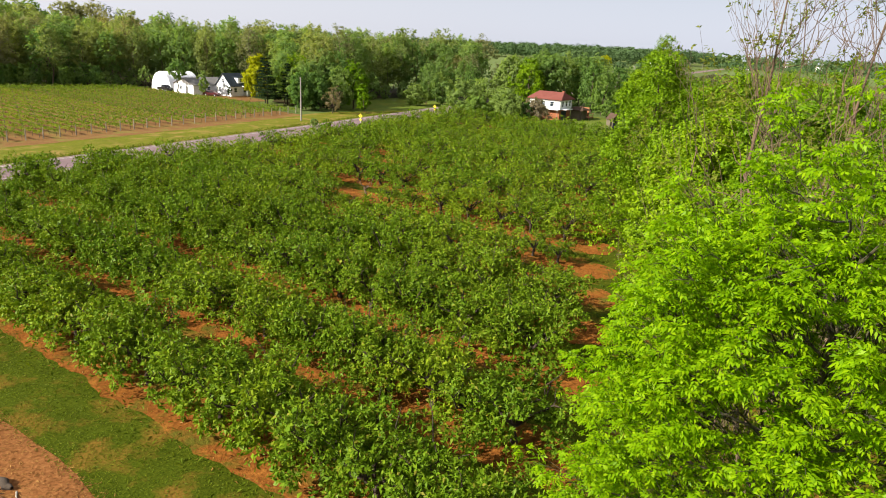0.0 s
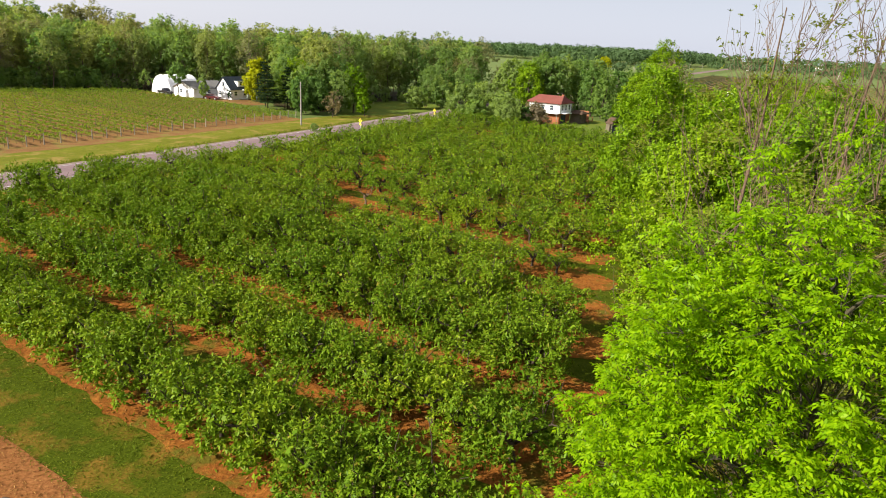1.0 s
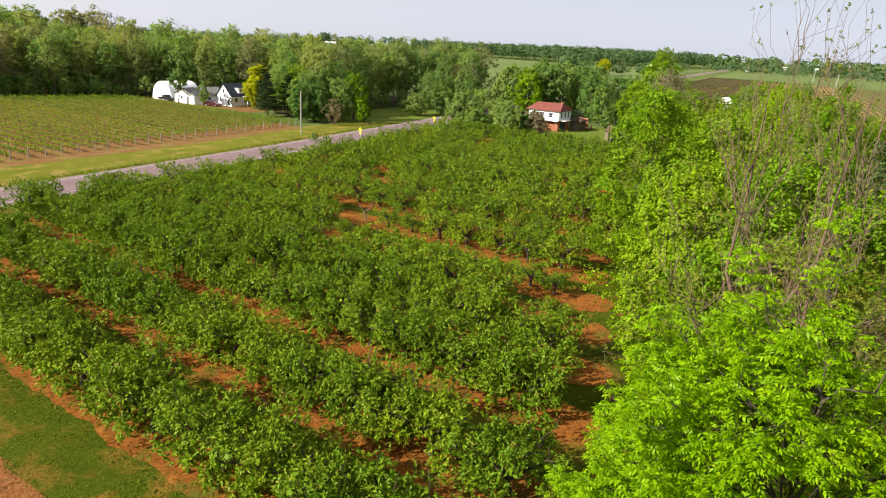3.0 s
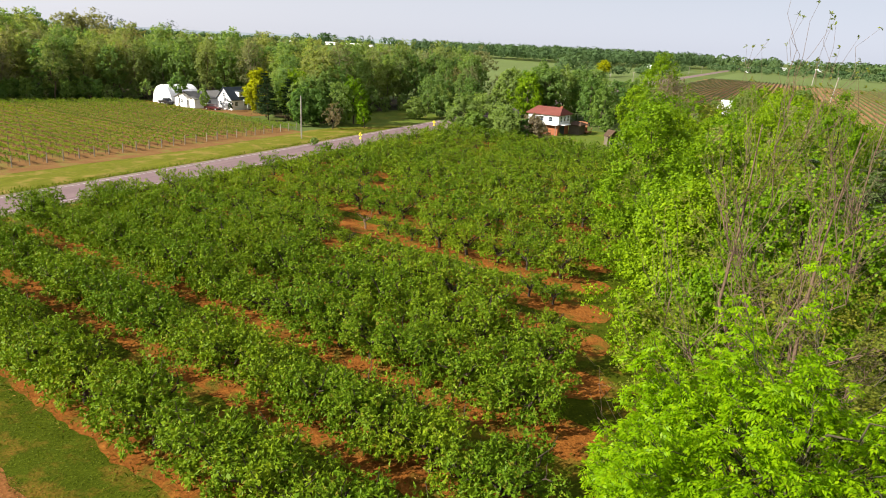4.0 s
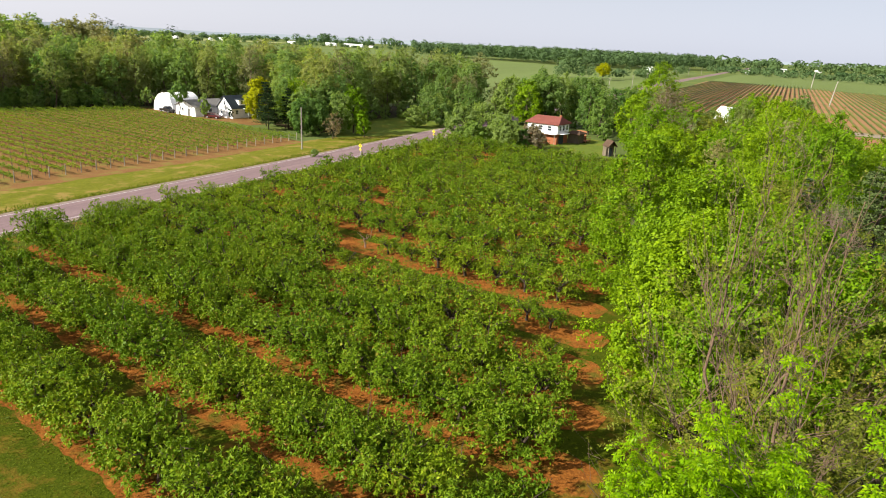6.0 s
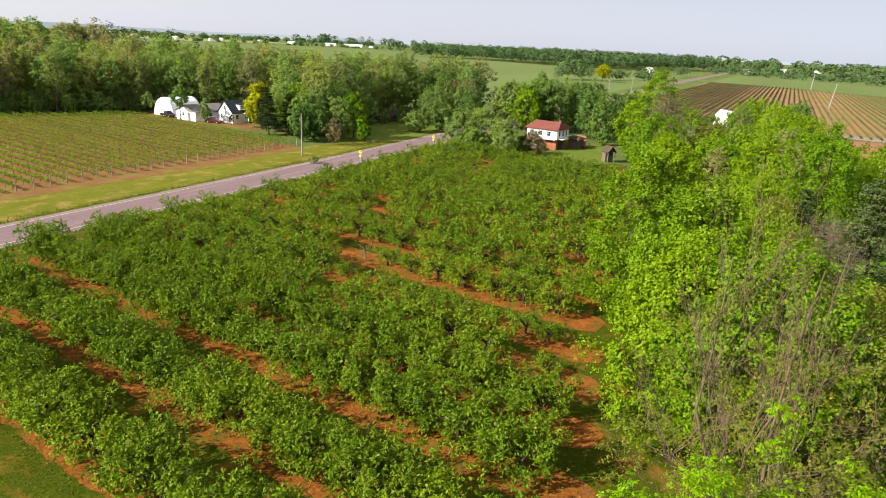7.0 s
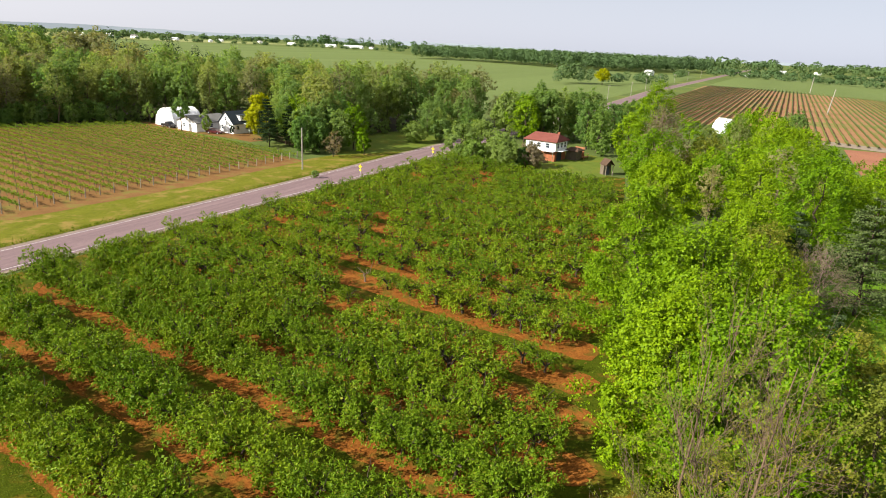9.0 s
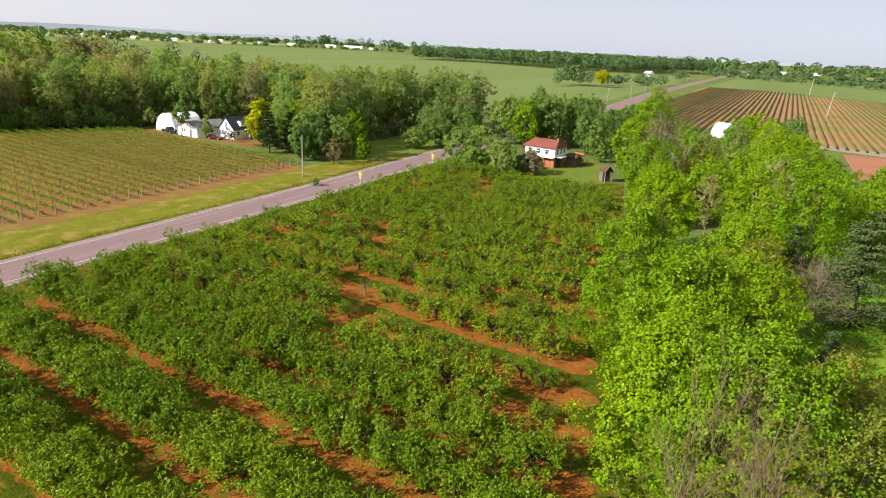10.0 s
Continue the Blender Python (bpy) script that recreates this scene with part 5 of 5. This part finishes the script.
# dark panel stands in for the shade under the carport roof
part("carport_shade", box(bmesh.new(), 4.13, -0.8, 1.15, 0.1, 2.8, 2.2), M_ROOF_DARK, house, "dark panel for the shade inside the carport")
wing = part("wing", box(bmesh.new(), 5.8, 4.9, 1.25, 3.0, 3.6, 2.5), M_POST_DARK, house, "low brown wooden wing")
part("wing_roof", hip_roof(4.3, 7.3, 3.1, 6.7, 2.52, 0.7, 0.5, 1.0), M_ROOF_BROWN, wing, "brown wing roof")
deck = base("deck", "stained wooden garden deck with railings behind the house", "deck", 31.6, 173.6, -32.7)
part("floor_boards", box(bmesh.new(), 0, 0, 0.55, 4.0, 3.0, 0.14), M_DECK, deck)
for x in (-1.9, -0.6, 0.7, 1.9):
    for y in (-1.4, 1.4):
        part("rail_post", box(bmesh.new(), x, y, 0.75, 0.12, 0.12, 1.5), M_DECK, deck)
for y in (-1.4, 1.4):
    for z in (0.95, 1.45):
        part("rail", box(bmesh.new(), 0, y, z, 3.9, 0.06, 0.09), M_DECK, deck)
part("screen", box(bmesh.new(), -0.6, 1.5, 1.75, 2.6, 0.08, 2.3), M_DECK, deck, "tall wooden privacy screen")
shelter = base("garden_shed", "tall narrow wooden garden shed at the lawn's edge", "shed", 34.4, 151.6, 20)
part("wall", gable(bmesh.new(), -1.0, 1.0, -0.2, 1.3, 0.0, 2.5, 3.6), M_POST_DARK, shelter)
part("roof", gable_roof(-1.0, 1.0, -1.2, 1.3, 2.5, 3.6, 0.2, 0.1), M_ROOF_BROWN, shelter)
for x in (-0.9, 0.9):
    part("post", box(bmesh.new(), x, -1.1, 1.22, 0.14, 0.14, 2.44, bevel=0.01), M_POST, shelter)
part("door", box(bmesh.new(), 0.1, -0.22, 1.0, 0.8, 0.06, 2.0), M_ROOF_DARK, shelter)

# farm buildings behind the vineyard
shed = base("farm_shed", "long white farm shed with a grey shingle roof", "shed", -75.6, 190.2, TURN_ROWS)
part("wall", gable(bmesh.new(), -4.5, 4.5, -5.5, 5.5, 0, 2.6, 4.2), M_WHITE, shed)
part("roof", gable_roof(-4.5, 4.5, -5.5, 5.5, 2.6, 4.2), M_ROOF_GREY, shed)
part("door", box(bmesh.new(), 1.6, -5.53, 1.05, 1.0, 0.1, 2.1), M_ROOF_GREY, shed)
window(shed, -1.2, -5.51, 1.7, 0.9, 0.9, "-y")
for y in (-3.4, -0.6, 2.4):
    window(shed, 4.51, y, 1.7, 1.0, 0.9, "+x")
hut = base("quonset_hut", "arched white sheet-metal barn with ribbed shell", "barn", -84.6, 199.0, TURN_ROWS)
arch = [(-4.9, 0)] + [(4.9 * -math.cos(math.pi * i / 14) * 1.0, 5.3 * math.sin(math.pi * i / 14)) for i in range(1, 14)] + [(4.9, 0)]
part("shell", prism(bmesh.new(), arch, -7, 2.6), M_SHEET, hut)
for i in range(8):
    y = -6.6 + 1.2 * i
    rib = bmesh.new()
    prism(rib, [(x * 1.012, z * 1.012) for x, z in arch], y - 0.09, y + 0.09)
    part("rib", rib, M_SHEET, hut)
part("door", box(bmesh.new(), 0.4, -7.05, 1.4, 3.0, 0.1, 2.8), M_WHITE, hut)
farmhouse = base("farmhouse", "white farmhouse with a steep dark slate roof and dormer", "house", -65.2, 188.3, TURN_ROWS)
part("wall", gable(bmesh.new(), -3.7, 3.7, -4.2, 4.2, 0, 3.2, 6.5), M_WHITE, farmhouse)
part("roof", gable_roof(-3.7, 3.7, -4.2, 4.2, 3.2, 6.5), M_ROOF_DARK, farmhouse, "dark slate shingle roof")
farmhouse.matrix_basis = farmhouse.matrix_basis @ Matrix.Diagonal((0.86, 0.86, 0.92, 1))
dormer = part("dormer", box(bmesh.new(), 2.5, 0, 4.7, 1.9, 2.2, 1.6), M_WHITE, farmhouse)
part("dormer_roof", box(bmesh.new(), 2.4, 0, 5.58, 2.5, 2.7, 0.16), M_ROOF_DARK, dormer)
window(farmhouse, 3.46, 0, 4.8, 1.0, 1.0, "+x")
window(farmhouse, 0, -4.21, 4.5, 0.9, 1.1, "-y")
window(farmhouse, -1.8, -4.21, 1.9, 1.0, 1.2, "-y")
for y in (-2.4, 1.2):
    window(farmhouse, 3.71, y, 1.9, 1.1, 1.2, "+x")
porch = part("porch_roof", box(bmesh.new(), 5.0, 2.2, 3.0, 2.6, 4.4, 0.2), M_WHITE, farmhouse)
for y in (0.3, 2.2, 4.1):
    part("porch_post", box(bmesh.new(), 6.1, y, 1.45, 0.16, 0.16, 2.9), M_WHITE, porch)
dome = base("quonset_hut", "arched white sheet-metal barn behind the tree belt", "barn", 99.4, 253.0, 24)
pointed = [(s * x, z) for s, x, z in ((-1, 3.3, 0), (-1, 3.3, 2.4), (-1, 2.9, 3.7), (-1, 2.1, 5.0), (-1, 1.1, 6.0), (1, 0, 6.8), (1, 1.1, 6.0), (1, 2.1, 5.0), (1, 2.9, 3.7), (1, 3.3, 2.4), (1, 3.3, 0))]
dome.matrix_basis = dome.matrix_basis @ Matrix.Diagonal((0.82, 0.82, 0.82, 1))
part("shell", prism(bmesh.new(), pointed, -4, 4), M_SHEET, dome)
for i in range(6):
    part("rib", prism(bmesh.new(), [(x * 1.012, z * 1.012) for x, z in pointed], -3.95 + 1.55 * i, -3.8 + 1.55 * i), M_SHEET, dome)
part("door", box(bmesh.new(), 0, -4.06, 1.5, 2.6, 0.1, 3.0), M_WHITE, dome)


# small far farms
def far_building(x, y, w, d, h, turn, roof=M_ROOF_GREY):
    b = base("far_farm_building", "small white farm building far off among the fields", "barn", x, y, turn, "farm buildings near the horizon")
    part("wall", gable(bmesh.new(), -w / 2, w / 2, -d / 2, d / 2, 0, h, h * 1.45), M_WHITE, b)
    part("roof", gable_roof(-w / 2, w / 2, -d / 2, d / 2, h, h * 1.45, 0.5, 0.4), roof, b)


for x, y, w, d, h, turn, roof in ((246, 910, 8, 10, 4.5, 30, M_WHITE), (-352, 2120, 14, 60, 5.5, 80, M_WHITE), (-425, 2130, 12, 34, 5.5, 80, M_WHITE), (-1180, 2000, 12, 26, 6, 40, M_WHITE),
                                  (-960, 1950, 11, 22, 6, 70, M_ROOF_GREY), (-1090, 1880, 10, 24, 5, 80, M_WHITE), (-820, 1900, 10, 24, 5, 60, M_WHITE), (-700, 1850, 9, 18, 5, 30, M_WHITE), (450, 1090, 6, 8, 3.5, 20, M_WHITE),
                                  (-1130, 1975, 11, 20, 5, 65, M_WHITE), (-1045, 1962, 14, 30, 7, 80, M_WHITE), (-985, 2010, 9, 16, 5, 30, M_ROOF_GREY), (-905, 2040, 12, 22, 5, 70, M_WHITE), (-760, 2085, 9, 20, 5, 85, M_WHITE),
                                  (-640, 2100, 10, 18, 6, 40, M_ROOF_GREY), (-545, 2115, 9, 24, 5, 75, M_WHITE), (-300, 2150, 8, 14, 4.5, 60, M_ROOF_GREY), (-1290, 2020, 12, 24, 6, 50, M_WHITE), (690, 1490, 8, 12, 4, 50, M_WHITE), (800, 1560, 9, 12, 4, 10, M_WHITE)):
    far_building(x, y, w, d, h, turn, roof)


barn = base("barn", "dark-roofed barn with a white gable beyond the woods", "barn", -242, 487, 20)
part("wall", gable(bmesh.new(), -5, 5, -8, 8, 0, 6.0, 10.0), M_WHITE, barn)
part("roof", gable_roof(-5, 5, -8, 8, 6.0, 10.0, 0.5, 0.3), M_ROOF_BROWN, barn, "dark brown shingle roof")

# ---- poles, signs, vehicles ----
def utility_pole(x, y, h, lean=0.0, arm=True, turn=60, thick=1.0):
    p = base("utility_pole", "weathered grey wooden utility pole", "utility pole", x, y, turn, "utility poles")
    part("shaft", rod(bmesh.new(), (0, 0, -0.3), (math.sin(radians(lean)) * h, 0, h), 0.17 * thick, 0.11 * thick, 10), M_POLE, p)
    if arm:
        part("crossarm", box(bmesh.new(), math.sin(radians(lean)) * h, 0, h - 0.5, 0.12, 1.8, 0.12), M_POLE, p)
        for y in (-0.8, 0.8):
            part("insulator", rod(bmesh.new(), (math.sin(radians(lean)) * h, y, h - 0.44), (math.sin(radians(lean)) * h, y, h - 0.22), 0.05, 0.03), M_STEEL, p)


utility_pole(-33.9, 138.1, 8.9, 0, False)
utility_pole(203, 376, 13.6, 7, True, -10, 2.2)
utility_pole(322, 634, 14.3, 4, True, -10, 2.6)
for x, y in ((-6, 645), (131, 974), (-366, 900), (84, 392), (112, 452), (142, 530), (176, 612), (216, 700), (262, 800), (318, 920)):
    utility_pole(x, y, 9.0)


def road_sign(x, y, turn):
    s = base("road_sign", "yellow diamond road warning sign on a steel post", "road sign", x, y, turn, "road signs")
    part("post", box(bmesh.new(), 0, 0.05, 1.1, 0.07, 0.05, 2.3), M_STEEL, s)
    bm = bmesh.new()
    bmesh.ops.create_cube(bm, size=1.0, matrix=Matrix.Translation((0, 0, 2.15)) @ Matrix.Rotation(radians(45), 4, "Y") @ Matrix.Diagonal((0.62, 0.02, 0.62, 1)))
    panel = part("panel", bm, M_SIGN, s, "yellow diamond panel")
    bar = bmesh.new()
    box(bar, 0, -0.016, 2.1, 0.1, 0.008, 0.55)
    box(bar, 0.12, -0.018, 2.3, 0.3, 0.008, 0.1)
    part("symbol", bar, M_SIGN_DARK, panel)
    part("plate", box(bmesh.new(), 0, 0, 1.38, 0.45, 0.02, 0.35), M_SIGN, s)


road_sign(-20.7, 133.8, -20)
road_sign(-6.9, 162.7, -20)


def car(name, label, paint, x, y, turn, long=4.8, high=1.5, pickup=False):
    c = base(name, label, "car", x, y, turn)
    h = long / 2
    if pickup:
        side = [(-h, 0.45), (h, 0.45), (h, 0.95), (h - 1.3, 1.05), (h - 1.9, high), (-0.3, high), (-0.5, 1.05), (-h, 1.05)]
    else:
        side = [(-h, 0.4), (h, 0.4), (h, 0.75), (h - 1.1, 0.95), (h - 1.9, high), (-h + 1.2, high), (-h + 0.35, 0.98), (-h, 0.9)]
    bm = prism(bmesh.new(), side, -0.88, 0.88)
    bmesh.ops.bevel(bm, geom=list(bm.edges), offset=0.06, segments=2, affect="EDGES")
    part("body", bm, paint, c)
    for s in (-1, 1):
        part("side_window", box(bmesh.new(), 0.25 if pickup else -0.1, s * 0.885, high - 0.3, 1.3 if pickup else 1.9, 0.02, 0.34), M_GLASS, c)
        for x0 in (-h + 0.85, h - 0.9):
            wheel = part("wheel", rod(bmesh.new(), (x0, s * 0.72, 0.34), (x0, s * 0.93, 0.34), 0.34, 0.34, 18), M_RUBBER, c)
            part("rim", rod(bmesh.new(), (x0, s * 0.92, 0.34), (x0, s * 0.945, 0.34), 0.2, 0.18, 14), M_STEEL, wheel)


car("pickup_truck", "black pickup truck parked by the arched barn", M_BLACK, -86.2, 190.6, TURN_ROWS, 5.4, 1.8, True)
car("car", "dark red car parked by the farm shed", M_REDCAR, -69.6, 182.8, TURN_ROWS + 20, 4.6, 1.5)

# brush on the mulch
rng = np.random.default_rng(77)
for i in range(16):
    w = Wood()
    p = np.array((-17.5 + rng.normal(0, 3.2), 20.8 + rng.normal(0, 2.0), 0.08))
    if p[0] * ACROSS.x + p[1] * ACROSS.y > 9.4:
        continue
    d = rng.normal(0, 1, 3) * np.array((1, 1, 0.12)) * rng.uniform(0.4, 1.2)
    w.limb(bent(rng, p - d, p + d, 6, 0.07), np.linspace(0.06, 0.02, 6), 5)
    for s in (0.3, 0.6):
        w.limb(bent(rng, p - d + 2 * d * s, p - d + 2 * d * s + rng.normal(0, 0.4, 3) * np.array((1, 1, 0.4)), 4, 0.07), np.linspace(0.025, 0.008, 4), 4)
    tagged(part("fallen_branch", w.mesh("fallen_branch"), M_BARK), "dry fallen branch lying on brown mulch", "branch", "dry branches on the mulch")


# a dark rotten log and a pale stick
w = Wood()
w.limb(bent(rng, (-17.1, 20.7, 0.12), (-16.25, 20.2, 0.14), 6, 0.05), (0.10, 0.16, 0.17, 0.15, 0.13, 0.07), 8)
tagged(part("log", w.mesh("log"), M_BARK), "short dark rotten log lying on brown mulch", "log")
w = Wood()
w.limb(bent(rng, (-16.0, 20.1, 0.08), (-15.75, 19.75, 0.09), 4, 0.04), (0.04, 0.04, 0.035, 0.03), 6)
tagged(part("fallen_branch", w.mesh("fallen_branch"), M_POST), "pale broken stick lying on brown mulch", "branch", "dry branches on the mulch")


# grass, straw and chips on the ground
def litter(name, label, category, spots, low_l, high_l, wide, up, mat, seed):
    """Thousands of blades or straws lying or standing on the ground."""
    rng = np.random.default_rng(seed)
    p = np.array(spots)
    m = len(p)
    way = np.stack([rng.normal(0, 1, m), rng.normal(0, 1, m), rng.uniform(*up, m)], 1)
    nrm = unit(rng.normal(0, 0.5, (m, 3)) + np.array((0, 0, 1.0)))
    sz = rng.uniform(low_l, high_l, m)
    tagged(part(name, quads(name, *blades(p, way, nrm, sz, sz * wide, 0.1, 0.1)), mat), label, category, kind="stuff")


rng = np.random.default_rng(31)
green = [(*spot(rng.uniform(-52, -12), n), 0.03) for n in np.concatenate([rng.uniform(9.6, 13.6, 14000), 13.5 + np.abs(rng.normal(0, 0.35, 1800))])]
litter("grass", "short green grass blades of the mown strip", "grass", green, 0.08, 0.18, 0.2, (0.1, 0.7), M_GRASS_BLADE, 1)
chips = [(*spot(rng.uniform(-46, -14), n), 0.06) for n in rng.uniform(4.5, 10.1, 14000)]
litter("straw", "dry straw and wood chips strewn over mulch", "straw", chips, 0.06, 0.26, 0.12, (-0.02, 0.08), M_STRAW, 2)
strewn, weeds = [], []
for n0 in TREE_ROWS[:10]:
    a, b = row_span(n0)
    for _ in range(1500):
        n = n0 + max(-2.2, min(2.2, rng.normal(0, 1.2)))
        strewn.append((*spot(rng.uniform(a, b), n), 0.065))
    for _ in range(900):
        n = n0 + rng.choice((-1, 1)) * rng.uniform(1.2, 3.2)
        weeds.append((*spot(rng.uniform(a - 2, b + 2), n), 0.03))
litter("straw", "dry straw and clods strewn over the red soil", "straw", strewn, 0.08, 0.28, 0.2, (-0.02, 0.12), M_STRAW, 3)
litter("weeds", "low green weeds along the orchard lanes", "grass", weeds, 0.15, 0.38, 0.25, (0.2, 1.2), M_GRASS_BLADE, 4)
edge = []
for _ in range(9000):
    i = rng.uniform(1, 5)
    a, b = Vector(CENTRE[int(i)]), Vector(CENTRE[int(i) + 1])
    p = a.lerp(b, i % 1)
    d = (b - a).normalized()
    o = rng.choice((-1, 1)) * (4.6 + abs(rng.normal(0, 0.9)))
    edge.append((p.x + d.y * o, p.y - d.x * o, 0.04))
litter("grass", "taller yellow-green grass along the road edges", "grass", edge, 0.25, 0.6, 0.14, (0.6, 2.0), M_GRASS_BLADE, 5)
rough = [(rng.uniform(24, 62), rng.uniform(34, 74), 0.03) for _ in range(9000)]
litter("weeds", "rough uncut grass behind the tree belt", "grass", rough, 0.25, 0.7, 0.2, (0.5, 1.6), M_GRASS_BLADE, 6)
